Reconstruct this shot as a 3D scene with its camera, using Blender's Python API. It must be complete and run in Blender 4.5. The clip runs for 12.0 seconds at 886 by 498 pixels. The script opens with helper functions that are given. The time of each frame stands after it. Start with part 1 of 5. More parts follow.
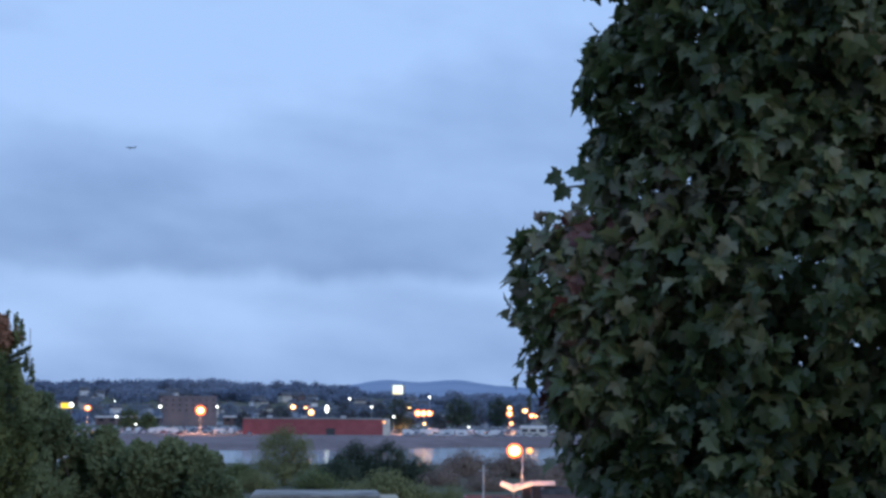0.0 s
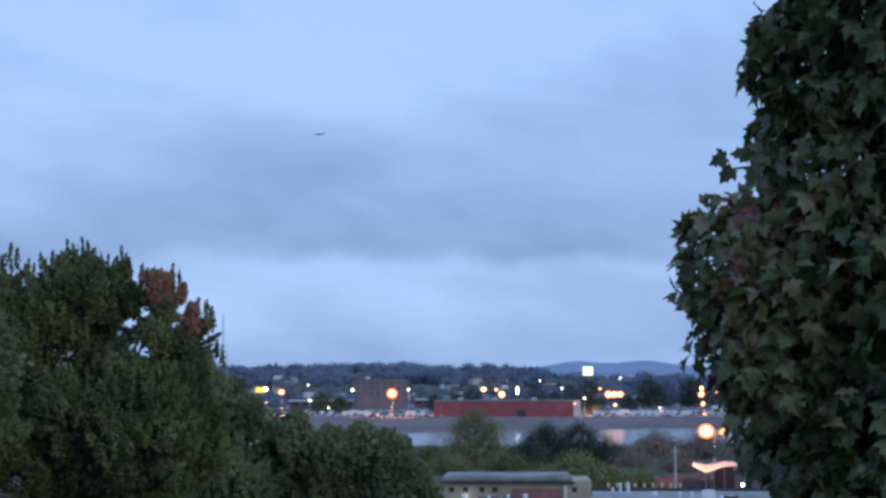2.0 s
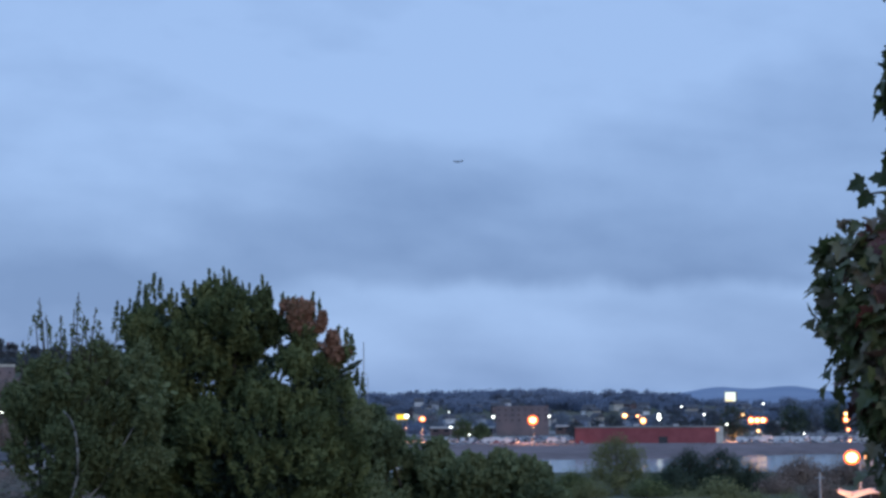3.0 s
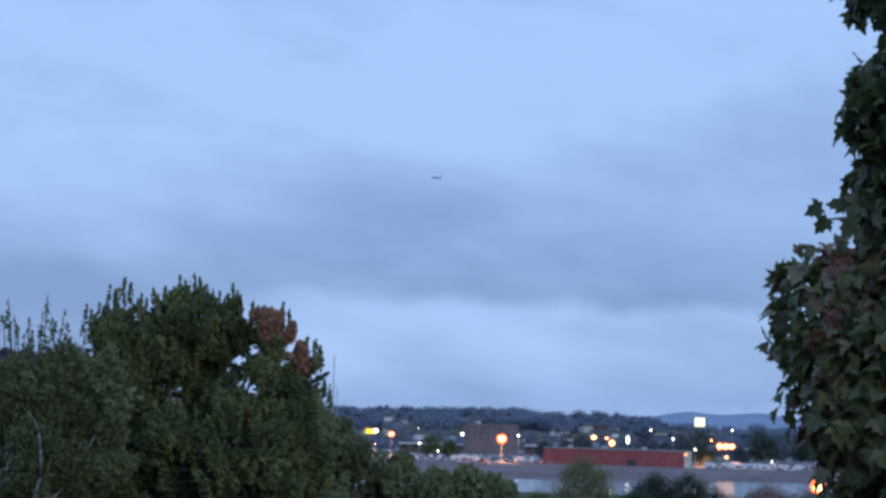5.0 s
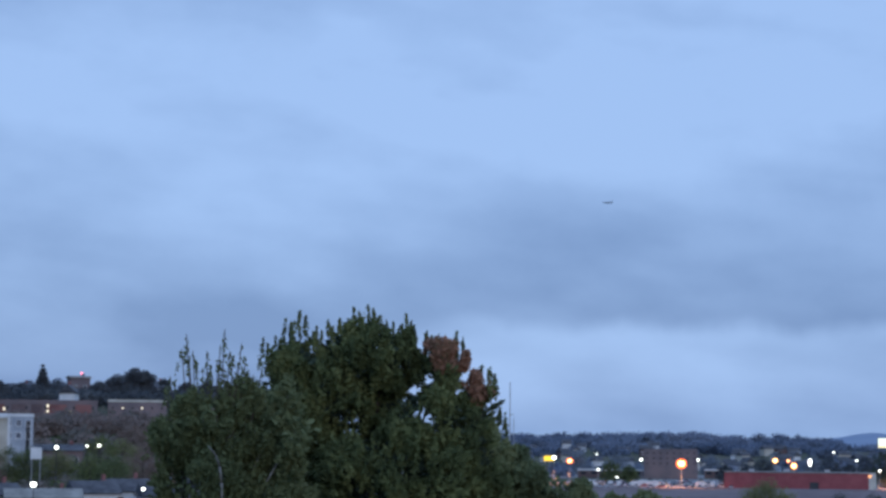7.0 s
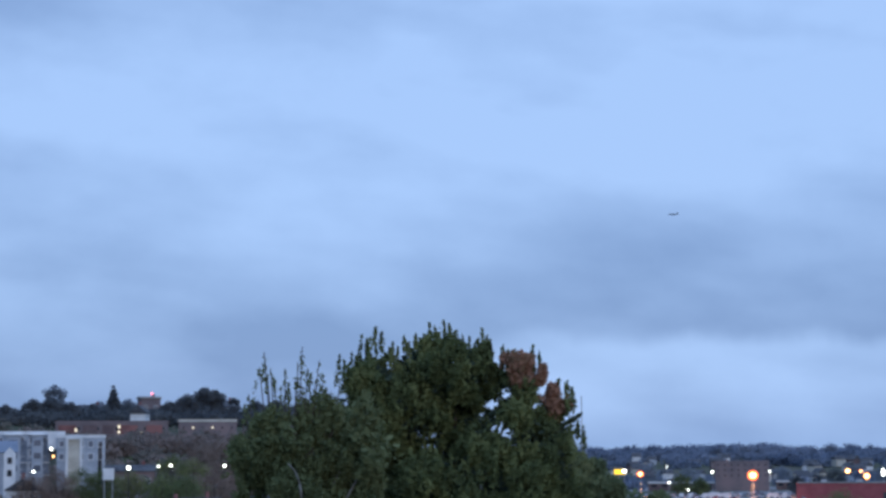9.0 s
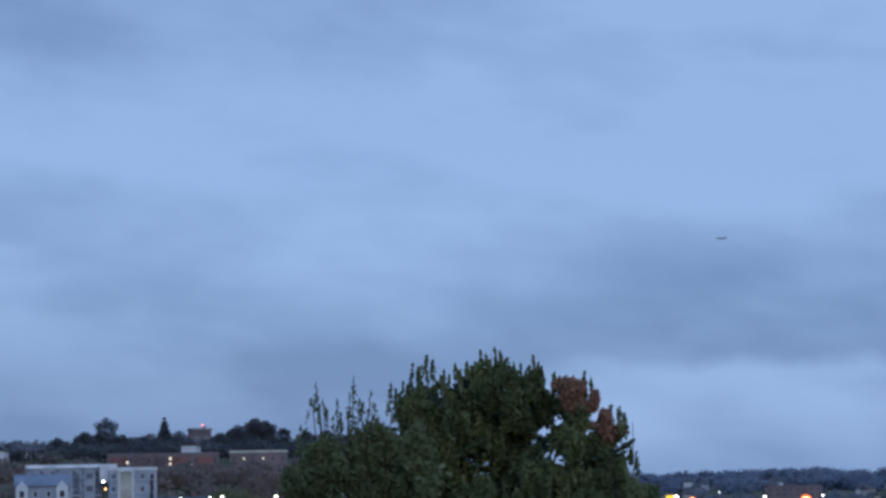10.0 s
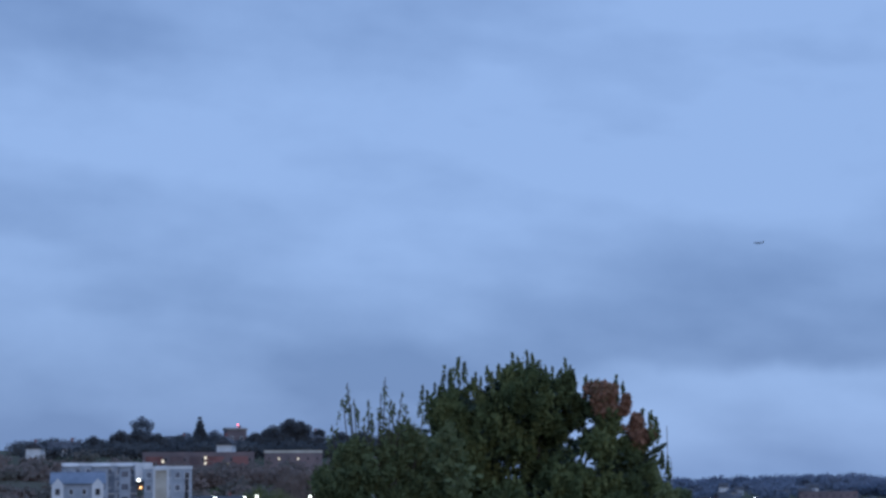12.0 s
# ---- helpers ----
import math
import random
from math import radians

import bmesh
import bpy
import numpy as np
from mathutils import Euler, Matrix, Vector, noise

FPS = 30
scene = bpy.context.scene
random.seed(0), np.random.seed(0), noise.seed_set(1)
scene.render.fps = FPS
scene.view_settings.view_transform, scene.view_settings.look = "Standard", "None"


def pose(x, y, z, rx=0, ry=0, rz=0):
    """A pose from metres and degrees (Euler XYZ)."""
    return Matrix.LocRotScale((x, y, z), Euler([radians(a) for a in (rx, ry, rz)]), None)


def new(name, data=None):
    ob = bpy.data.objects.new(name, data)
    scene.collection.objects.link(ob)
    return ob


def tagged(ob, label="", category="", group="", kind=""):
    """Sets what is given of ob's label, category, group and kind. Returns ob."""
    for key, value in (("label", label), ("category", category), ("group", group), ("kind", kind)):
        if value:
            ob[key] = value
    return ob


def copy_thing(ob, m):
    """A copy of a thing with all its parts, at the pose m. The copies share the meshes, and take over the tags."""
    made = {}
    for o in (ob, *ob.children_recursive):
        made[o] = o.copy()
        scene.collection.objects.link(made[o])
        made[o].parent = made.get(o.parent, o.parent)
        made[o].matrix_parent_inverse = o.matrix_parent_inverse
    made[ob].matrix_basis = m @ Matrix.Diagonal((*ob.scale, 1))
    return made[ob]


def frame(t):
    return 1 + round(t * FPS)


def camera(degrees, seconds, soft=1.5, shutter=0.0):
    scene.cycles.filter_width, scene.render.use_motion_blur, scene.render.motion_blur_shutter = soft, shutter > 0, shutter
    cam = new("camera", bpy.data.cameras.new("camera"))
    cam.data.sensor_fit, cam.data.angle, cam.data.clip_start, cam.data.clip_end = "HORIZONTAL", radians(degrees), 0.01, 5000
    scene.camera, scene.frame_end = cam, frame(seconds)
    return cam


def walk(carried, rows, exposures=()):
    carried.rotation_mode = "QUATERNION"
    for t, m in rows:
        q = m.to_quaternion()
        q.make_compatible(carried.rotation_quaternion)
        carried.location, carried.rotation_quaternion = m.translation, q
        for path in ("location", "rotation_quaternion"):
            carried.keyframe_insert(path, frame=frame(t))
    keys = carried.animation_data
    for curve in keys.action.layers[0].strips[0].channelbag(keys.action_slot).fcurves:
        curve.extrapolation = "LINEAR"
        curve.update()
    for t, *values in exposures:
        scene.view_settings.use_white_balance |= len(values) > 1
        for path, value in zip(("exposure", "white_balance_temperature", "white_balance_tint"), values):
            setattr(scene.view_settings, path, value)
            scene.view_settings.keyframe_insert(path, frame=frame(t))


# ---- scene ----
cam = camera(25.67, 12.0, 3.0)
PATH = [
    (0, pose(-0.000, 0.000, 19.000, 94.37, 0, -8.91) @ pose(0, 0, 0, 0, 0, 0.42)),
    (0.5, pose(0.023, -0.006, 18.989, 94.13, 0, -7.68) @ pose(0, 0, 0, 0, 0, 0.95)),
    (1, pose(0.053, -0.013, 18.988, 93.03, 0, -5.80) @ pose(0, 0, 0, 0, 0, 0.37)),
    (1.5, pose(0.093, -0.023, 19.009, 92.95, 0, -4.50) @ pose(0, 0, 0, 0, 0, -0.32)),
    (2, pose(0.113, -0.028, 19.019, 93.82, 0, -3.36) @ pose(0, 0, 0, 0, 0, -0.15)),
    (2.5, pose(0.127, -0.032, 19.031, 94.43, 0, -1.41) @ pose(0, 0, 0, 0, 0, -0.55)),
    (3, pose(0.137, -0.034, 19.030, 94.62, 0, 0.75) @ pose(0, 0, 0, 0, 0, -0.37)),
    (3.2, pose(0.128, -0.032, 19.014, 94.58, 0, 1.32) @ pose(0, 0, 0, 0, 0, -0.24)),
    (3.7, pose(0.126, -0.031, 19.012, 94.75, 0, 1.70) @ pose(0, 0, 0, 0, 0, 0.30)),
    (4.8, pose(0.227, -0.056, 19.012, 95.14, 0, -0.11) @ pose(0, 0, 0, 0, 0, 1.18)),
    (5, pose(0.223, -0.056, 19.006, 95.10, 0, 0.03) @ pose(0, 0, 0, 0, 0, 1.58)),
    (5.5, pose(0.242, -0.060, 19.001, 95.41, 0, 0.32) @ pose(0, 0, 0, 0, 0, 0.10)),
    (6, pose(0.257, -0.064, 19.006, 95.61, 0, 1.25) @ pose(0, 0, 0, 0, 0, -0.16)),
    (6.5, pose(0.277, -0.069, 19.009, 95.75, 0, 3.31) @ pose(0, 0, 0, 0, 0, 0.71)),
    (7, pose(0.267, -0.066, 19.010, 95.81, 0, 5.16) @ pose(0, 0, 0, 0, 0, 0.51)),
    (7.2, pose(0.266, -0.066, 19.001, 95.90, 0, 5.70) @ pose(0, 0, 0, 0, 0, 0.22)),
    (8.8, pose(0.052, -0.013, 18.999, 95.90, 0, 6.97) @ pose(0, 0, 0, 0, 0, -0.36)),
    (9, pose(0.032, -0.008, 18.989, 96.26, 0, 7.10) @ pose(0, 0, 0, 0, 0, -0.32)),
    (9.5, pose(-0.004, 0.001, 18.979, 96.83, 0, 7.71) @ pose(0, 0, 0, 0, 0, -0.71)),
    (10, pose(-0.023, 0.006, 18.987, 97.10, 0, 8.50) @ pose(0, 0, 0, 0, 0, -1.01)),
    (10.5, pose(-0.018, 0.004, 19.025, 97.21, 0, 8.65) @ pose(0, 0, 0, 0, 0, -0.44)),
    (11, pose(0.006, -0.001, 19.029, 97.60, 0, 8.71) @ pose(0, 0, 0, 0, 0, 0.26)),
    (11.5, pose(0.058, -0.014, 19.008, 97.62, 0, 9.15) @ pose(0, 0, 0, 0, 0, 0.30)),
    (12, pose(0.081, -0.020, 18.986, 97.17, 0, 9.59) @ pose(0, 0, 0, 0, 0, -0.38)),
]
walk(cam, PATH, [(0, 0.06, 6500, 10), (1.5, 0.06, 6500, 10), (2, 0.1, 6500, 10), (2.5, -0.04, 6500, 10), (3, -0.15, 6500, 10), (5, 0.02, 6500, 10), (6.5, 0.02, 6500, 10), (7, -0.1, 6450, 10), (9, 0.03, 6500, 10), (9.5, 0.0, 6500, 10), (10, -0.33, 6350, 10), (10.5, -0.12, 6350, 10), (11, -0.18, 6350, 10), (11.5, -0.38, 6300, 11), (12, -0.34, 6150, 12)])

# ---- world, sun, exposure ----
def node(nt, kind, **props):
    n = nt.nodes.new(kind)
    for k, v in props.items():
        if k in n.inputs:
            n.inputs[k].default_value = v
    return n


def math_node(nt, op, a, b=None, clamp=False):
    n = nt.nodes.new("ShaderNodeMath")
    n.operation, n.use_clamp = op, clamp
    for i, v in enumerate((a, b)):
        if v is None:
            continue
        if isinstance(v, (int, float)):
            n.inputs[i].default_value = v
        else:
            nt.links.new(v, n.inputs[i])
    return n.outputs[0]


def smooth_step(nt, v, lo, hi):
    n = nt.nodes.new("ShaderNodeMapRange")
    n.interpolation_type = "SMOOTHSTEP"
    nt.links.new(v, n.inputs["Value"])
    n.inputs["From Min"].default_value, n.inputs["From Max"].default_value = lo, hi
    return n.outputs["Result"]


def mix_color(nt, fac, a, b):
    n = nt.nodes.new("ShaderNodeMix")
    n.data_type = "RGBA"
    for sock, v in ((n.inputs[0], fac), (n.inputs[6], a), (n.inputs[7], b)):
        if isinstance(v, (int, float)):
            sock.default_value = v
        elif isinstance(v, tuple):
            sock.default_value = (*v, 1)
        else:
            nt.links.new(v, sock)
    return n.outputs[2]


SUN_ELEVATION, SUN_TURN = 14.0, 150.0
world = bpy.data.worlds.new("dusk_sky")
scene.world = world
world.use_nodes = True
wt = world.node_tree
wt.nodes.clear()
sky = wt.nodes.new("ShaderNodeTexSky")
sky.sky_type, sky.sun_disc = "NISHITA", False
sky.sun_elevation, sky.sun_rotation = radians(SUN_ELEVATION), radians(SUN_TURN)
coord = wt.nodes.new("ShaderNodeTexCoord")
sep = wt.nodes.new("ShaderNodeSeparateXYZ")
wt.links.new(coord.outputs["Generated"], sep.inputs[0])
# heading and height over the horizon of each direction, in degrees
heading = math_node(wt, "MULTIPLY", math_node(wt, "ARCTAN2", sep.outputs[0], sep.outputs[1]), 57.2958)
height = math_node(wt, "MULTIPLY", math_node(wt, "ARCSINE", sep.outputs[2]), 57.2958)


def cloud_noise(sx, sy, detail, seed, rough=0.5, tilt=0.0):
    cmb = wt.nodes.new("ShaderNodeCombineXYZ")
    wt.links.new(math_node(wt, "MULTIPLY", heading, sx), cmb.inputs[0])
    up = math_node(wt, "ADD", height, math_node(wt, "MULTIPLY", heading, tilt))
    wt.links.new(math_node(wt, "MULTIPLY", up, sy), cmb.inputs[1])
    cmb.inputs[2].default_value = seed
    n = node(wt, "ShaderNodeTexNoise", Scale=1.0, Detail=detail, Roughness=rough)
    wt.links.new(cmb.outputs[0], n.inputs["Vector"])
    return n.outputs["Fac"]


broad = cloud_noise(0.09, 0.26, 3.0, 3.1, 0.5, 0.10)
fine = cloud_noise(0.22, 0.5, 4.0, 7.7, 0.5, 0.06)
mottle = cloud_noise(0.8, 1.3, 4.0, 11.3, 0.6)
edge = cloud_noise(0.35, 0.2, 4.0, 1.9)
# a long low bank of darker cloud over a paler strip of sky
wavy = math_node(wt, "ADD", height, math_node(wt, "MULTIPLY", math_node(wt, "SUBTRACT", edge, 0.5), 1.3))
wavy = math_node(wt, "ADD", wavy, math_node(wt, "MULTIPLY", heading, 0.012))
bank = math_node(wt, "MULTIPLY", smooth_step(wt, wavy, 3.2, 3.9), math_node(wt, "SUBTRACT", 1.0, smooth_step(wt, wavy, 4.4, 8.8)))
bank = math_node(wt, "MULTIPLY", bank, smooth_step(wt, heading, -11.0, 1.0))
haze_low = math_node(wt, "MULTIPLY", smooth_step(wt, math_node(wt, "MULTIPLY", wavy, -1.0), -7.0, -2.6), math_node(wt, "SUBTRACT", 1.0, smooth_step(wt, heading, -12.0, -3.0)))
low = math_node(wt, "SUBTRACT", 1.0, smooth_step(wt, height, -0.2, 2.6))
shade = math_node(wt, "MULTIPLY", smooth_step(wt, broad, 0.38, 0.66), 0.5)
shade = math_node(wt, "ADD", shade, math_node(wt, "MULTIPLY", math_node(wt, "SUBTRACT", fine, 0.5), 0.42))
shade = math_node(wt, "ADD", shade, math_node(wt, "MULTIPLY", math_node(wt, "SUBTRACT", mottle, 0.5), 0.22))
shade = math_node(wt, "ADD", shade, math_node(wt, "MULTIPLY", bank, 0.67))
high = math_node(wt, "MULTIPLY", smooth_step(wt, math_node(wt, "ADD", height, math_node(wt, "MULTIPLY", edge, 3.0)), 12.4, 16.0), math_node(wt, "SUBTRACT", 1.0, smooth_step(wt, heading, -13.0, -3.0)))
shade = math_node(wt, "ADD", shade, math_node(wt, "MULTIPLY", high, 0.42))
# thinner, brighter cloud in the middle of the sky
thin = math_node(wt, "MULTIPLY", smooth_step(wt, heading, -11.0, -5.5), math_node(wt, "SUBTRACT", 1.0, smooth_step(wt, heading, -2.5, 4.0)))
thin = math_node(wt, "MULTIPLY", thin, math_node(wt, "MULTIPLY", smooth_step(wt, height, 8.5, 11.5), math_node(wt, "SUBTRACT", 1.0, smooth_step(wt, height, 14.5, 20.0))))
shade = math_node(wt, "SUBTRACT", shade, math_node(wt, "MULTIPLY", thin, 0.3))
shade = math_node(wt, "ADD", shade, math_node(wt, "MULTIPLY", haze_low, 0.68))
shade = math_node(wt, "ADD", shade, math_node(wt, "MULTIPLY", low, 0.46), clamp=True)
LIGHT_CLOUD, DARK_CLOUD = (0.385, 0.585, 0.98), (0.197, 0.33, 0.63)
cloud = mix_color(wt, shade, LIGHT_CLOUD, DARK_CLOUD)
clear = wt.nodes.new("ShaderNodeVectorMath")
clear.operation = "SCALE"
wt.links.new(sky.outputs[0], clear.inputs[0])
clear.inputs["Scale"].default_value = 0.12
# an overcast sky is brightest overhead
over = wt.nodes.new("ShaderNodeVectorMath")
over.operation = "SCALE"
wt.links.new(cloud, over.inputs[0])
wt.links.new(math_node(wt, "ADD", 1.0, math_node(wt, "MULTIPLY", smooth_step(wt, height, 16.0, 75.0), 1.1)), over.inputs["Scale"])
air = mix_color(wt, 0.93, clear.outputs[0], over.outputs[0])
back = wt.nodes.new("ShaderNodeBackground")
wt.links.new(air, back.inputs[0])
back.inputs[1].default_value = 1.0
wout = wt.nodes.new("ShaderNodeOutputWorld")
wt.links.new(back.outputs[0], wout.inputs[0])

sun = new("sun", bpy.data.lights.new("sun", "SUN"))
sun.data.energy, sun.data.angle, sun.data.color = 0.4, radians(25), (1.0, 0.93, 0.85)
sun.matrix_world = pose(0, 0, 80, 90 - SUN_ELEVATION, 0, 180 - SUN_TURN)


# some of the sodium lamps throw light on what stands round them
for az, d, z, watts in ((11.05, 304, 10.9, 5500), (1.86, 895, 12.4, 36000), (8.37, 925, 11.6, 90000), (10.9, 930, 11.6, 90000), (4.9, 955, 12.0, 70000), (-1.38, 950, 12.8, 80000)):
    ob = new("sodium_lamp", bpy.data.lights.new("sodium_lamp", "SPOT"))
    ob.data.energy, ob.data.color, ob.data.shadow_soft_size = watts, (1.0, 0.40, 0.18), 0.4
    ob.data.spot_size, ob.data.spot_blend = radians(158), 0.25
    ob.location = (d * math.sin(radians(az)), d * math.cos(radians(az)), z - 1.6)


# ---- materials ----
def material(name, ramp, rough=0.8, scale=4.0, detail=5.0, bump=0.0, bump_scale=None, metal=0.0, spread="noise", spec=0.3, translucent=0.0, first=0.65, second=0.35):
    """A surface whose colour runs over the ramp by noise at two sizes, by piece of mesh or by object."""
    m = bpy.data.materials.new(name)
    m.use_nodes = True
    nt = m.node_tree
    b = nt.nodes["Principled BSDF"]
    b.inputs["Roughness"].default_value, b.inputs["Metallic"].default_value = rough, metal
    b.inputs["Specular IOR Level"].default_value = spec
    tc = nt.nodes.new("ShaderNodeTexCoord")
    n1 = node(nt, "ShaderNodeTexNoise", Scale=scale, Detail=detail, Roughness=0.6)
    n2 = node(nt, "ShaderNodeTexNoise", Scale=scale * 0.13, Detail=2.0)
    for n in (n1, n2):
        nt.links.new(tc.outputs["Object"], n.inputs["Vector"])
    if spread == "island":
        geo = nt.nodes.new("ShaderNodeNewGeometry")
        fac = math_node(nt, "ADD", math_node(nt, "MULTIPLY", geo.outputs["Random Per Island"], first),
                        math_node(nt, "MULTIPLY", smooth_step(nt, n2.outputs[0], 0.35, 0.65), second))
    elif spread == "object":
        info = nt.nodes.new("ShaderNodeObjectInfo")
        fac = math_node(nt, "ADD", math_node(nt, "MULTIPLY", info.outputs["Random"], 0.8), math_node(nt, "MULTIPLY", n1.outputs[0], 0.2))
    else:
        fac = math_node(nt, "ADD", math_node(nt, "MULTIPLY", smooth_step(nt, n1.outputs[0], 0.3, 0.7), 0.6),
                        math_node(nt, "MULTIPLY", smooth_step(nt, n2.outputs[0], 0.35, 0.65), 0.4))
    cr = nt.nodes.new("ShaderNodeValToRGB")
    while len(cr.color_ramp.elements) < len(ramp):
        cr.color_ramp.elements.new(0.5)
    for el, (p, c) in zip(cr.color_ramp.elements, ramp):
        el.position, el.color = p, (*c, 1)
    nt.links.new(fac, cr.inputs[0])
    nt.links.new(cr.outputs[0], b.inputs["Base Color"])
    if bump:
        bn = nt.nodes.new("ShaderNodeBump")
        bn.inputs["Strength"].default_value = bump
        n3 = node(nt, "ShaderNodeTexNoise", Scale=bump_scale or scale * 3, Detail=4.0)
        nt.links.new(tc.outputs["Object"], n3.inputs["Vector"])
        nt.links.new(n3.outputs[0], bn.inputs["Height"])
        nt.links.new(bn.outputs[0], b.inputs["Normal"])
    if translucent:
        tr = nt.nodes.new("ShaderNodeBsdfTranslucent")
        nt.links.new(cr.outputs[0], tr.inputs[0])
        mx = nt.nodes.new("ShaderNodeMixShader")
        mx.inputs[0].default_value = translucent
        nt.links.new(b.outputs[0], mx.inputs[1])
        nt.links.new(tr.outputs[0], mx.inputs[2])
        nt.links.new(mx.outputs[0], nt.nodes["Material Output"].inputs[0])
    return m


def two(a, b):
    return [(0.2, a), (0.8, b)]


def glow(name, color, strength):
    m = bpy.data.materials.new(name)
    m.use_nodes = True
    b = m.node_tree.nodes["Principled BSDF"]
    b.inputs["Base Color"].default_value = (0.05, 0.05, 0.05, 1)
    b.inputs["Emission Color"].default_value = (*color, 1)
    b.inputs["Emission Strength"].default_value = strength
    return m


def window_glass(name, tone):
    m = bpy.data.materials.new(name)
    m.use_nodes = True
    b = m.node_tree.nodes["Principled BSDF"]
    b.inputs["Base Color"].default_value = (*tone, 1)
    b.inputs["Roughness"].default_value, b.inputs["Specular IOR Level"].default_value = 0.08, 0.6
    return m


GROUND = material("grass_and_earth", [(0.1, (0.035, 0.045, 0.022)), (0.5, (0.06, 0.062, 0.035)), (0.9, (0.095, 0.08, 0.06))], 0.95, 0.06, 8, 0.3, 1.5)
ASPHALT = material("asphalt", two((0.14, 0.13, 0.135), (0.22, 0.205, 0.21)), 0.9, 0.3, 8, 0.2, 30)
MUD = material("muddy_bank", two((0.115, 0.085, 0.085), (0.18, 0.135, 0.135)), 0.95, 0.12, 8, 0.5, 1)
MAPLE_RAMP = [(0.0, (0.035, 0.052, 0.02)), (0.35, (0.08, 0.105, 0.037)), (0.58, (0.145, 0.158, 0.062)), (0.78, (0.215, 0.20, 0.11)), (0.9, (0.23, 0.185, 0.13)), (0.985, (0.15, 0.05, 0.04))]
MAPLE = material("maple_leaf", MAPLE_RAMP, 0.44, 6, 3, 0.15, 60, spread="island", spec=0.45, translucent=0.38)
MAPLE_PIECE = material("maple_leaf_outer", MAPLE_RAMP, 0.5, 6, 3, 0.15, 60, spread="object", spec=0.3, translucent=0.38)
LEAF = material("green_leaf", [(0.0, (0.085, 0.105, 0.048)), (0.45, (0.14, 0.166, 0.07)), (0.95, (0.23, 0.245, 0.10))], 0.85, 7.0, 3, spread="island", spec=0.12, first=0.3, second=0.65, translucent=0.38)
LEAF_MID = material("soft_green_leaf", [(0.0, (0.11, 0.138, 0.075)), (0.45, (0.165, 0.195, 0.10)), (0.95, (0.25, 0.268, 0.13))], 0.85, 3.0, 3, spread="island", spec=0.1, first=0.3, second=0.65, translucent=0.45)
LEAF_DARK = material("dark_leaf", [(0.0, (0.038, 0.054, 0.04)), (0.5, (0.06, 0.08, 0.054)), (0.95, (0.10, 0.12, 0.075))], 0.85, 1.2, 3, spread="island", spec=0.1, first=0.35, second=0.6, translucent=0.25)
LEAF_RED = material("autumn_leaf", [(0.0, (0.15, 0.13, 0.07)), (0.4, (0.32, 0.18, 0.115)), (0.95, (0.46, 0.24, 0.165))], 0.85, 1.2, 3, spread="island", spec=0.12, translucent=0.3)
LEAF_GREY = material("grey_green_leaf", [(0.0, (0.105, 0.13, 0.062)), (0.6, (0.16, 0.185, 0.088)), (0.95, (0.225, 0.24, 0.122))], 0.85, 1.2, 3, spread="island", spec=0.1, first=0.3, second=0.6, translucent=0.3)
LEAF_OLIVE = material("olive_leaf", [(0.0, (0.17, 0.175, 0.08)), (0.5, (0.23, 0.23, 0.105)), (0.95, (0.29, 0.28, 0.13))], 0.8, 0.8, 3, spread="island", spec=0.1, first=0.3, second=0.6, translucent=0.45)
LEAF_BROWN = material("brown_scrub", [(0.0, (0.19, 0.14, 0.12)), (0.5, (0.26, 0.19, 0.155)), (0.95, (0.33, 0.25, 0.20))], 0.85, 0.6, 3, spread="island", spec=0.1, first=0.3, second=0.6, translucent=0.25)
HILL_SCRUB = material("hill_scrub", [(0.0, (0.17, 0.16, 0.13)), (0.35, (0.22, 0.19, 0.165)), (0.65, (0.275, 0.21, 0.185)), (0.95, (0.31, 0.24, 0.205))], 0.9, 0.4, 3, spread="island", spec=0.05, first=0.3, second=0.65, translucent=0.5)
# distance haze is put into these three leaf colours, paler and bluer
HAZED_LEAF = material("hazed_leaf", [(0.0, (0.082, 0.092, 0.105)), (0.5, (0.115, 0.122, 0.13)), (0.95, (0.155, 0.16, 0.16))], 0.9, 0.4, 3, spread="island", spec=0.05, first=0.3, second=0.65, translucent=0.3)
HAZED_GREY_LEAF = material("hazed_grey_leaf", [(0.0, (0.20, 0.225, 0.265)), (0.95, (0.30, 0.32, 0.35))], 0.9, 0.4, 3, spread="island", spec=0.05, translucent=0.6)
FAR_WOOD = material("haze_tinted_wood", [(0.0, (0.155, 0.19, 0.26)), (0.5, (0.205, 0.24, 0.31)), (0.95, (0.265, 0.29, 0.355))], 0.9, 0.05, 3, spread="island", spec=0.05, first=0.25, second=0.7, translucent=0.5)
BARK = material("bark", two((0.05, 0.042, 0.035), (0.12, 0.1, 0.085)), 0.9, 3, 6, 0.6, 20)
BARK_PALE = material("pale_bark", two((0.14, 0.14, 0.13), (0.30, 0.29, 0.27)), 0.8, 3, 6, 0.4, 20)
# the blue of the far hill is air haze put into its colour
FAR_HILL = material("hazed_wooded_hill", two((0.165, 0.21, 0.29), (0.21, 0.255, 0.335)), 1.0, 0.012, 7)
RED_METAL = material("red_cladding", two((0.27, 0.07, 0.078), (0.35, 0.098, 0.105)), 0.6, 0.25, 5, 0.1, 2)
RED_BRICK = material("red_brick", two((0.19, 0.085, 0.08), (0.28, 0.13, 0.12)), 0.85, 0.5, 6, 0.3, 12)
BROWN_BRICK = material("brown_brick", two((0.12, 0.085, 0.09), (0.18, 0.125, 0.125)), 0.85, 0.4, 6, 0.3, 12)
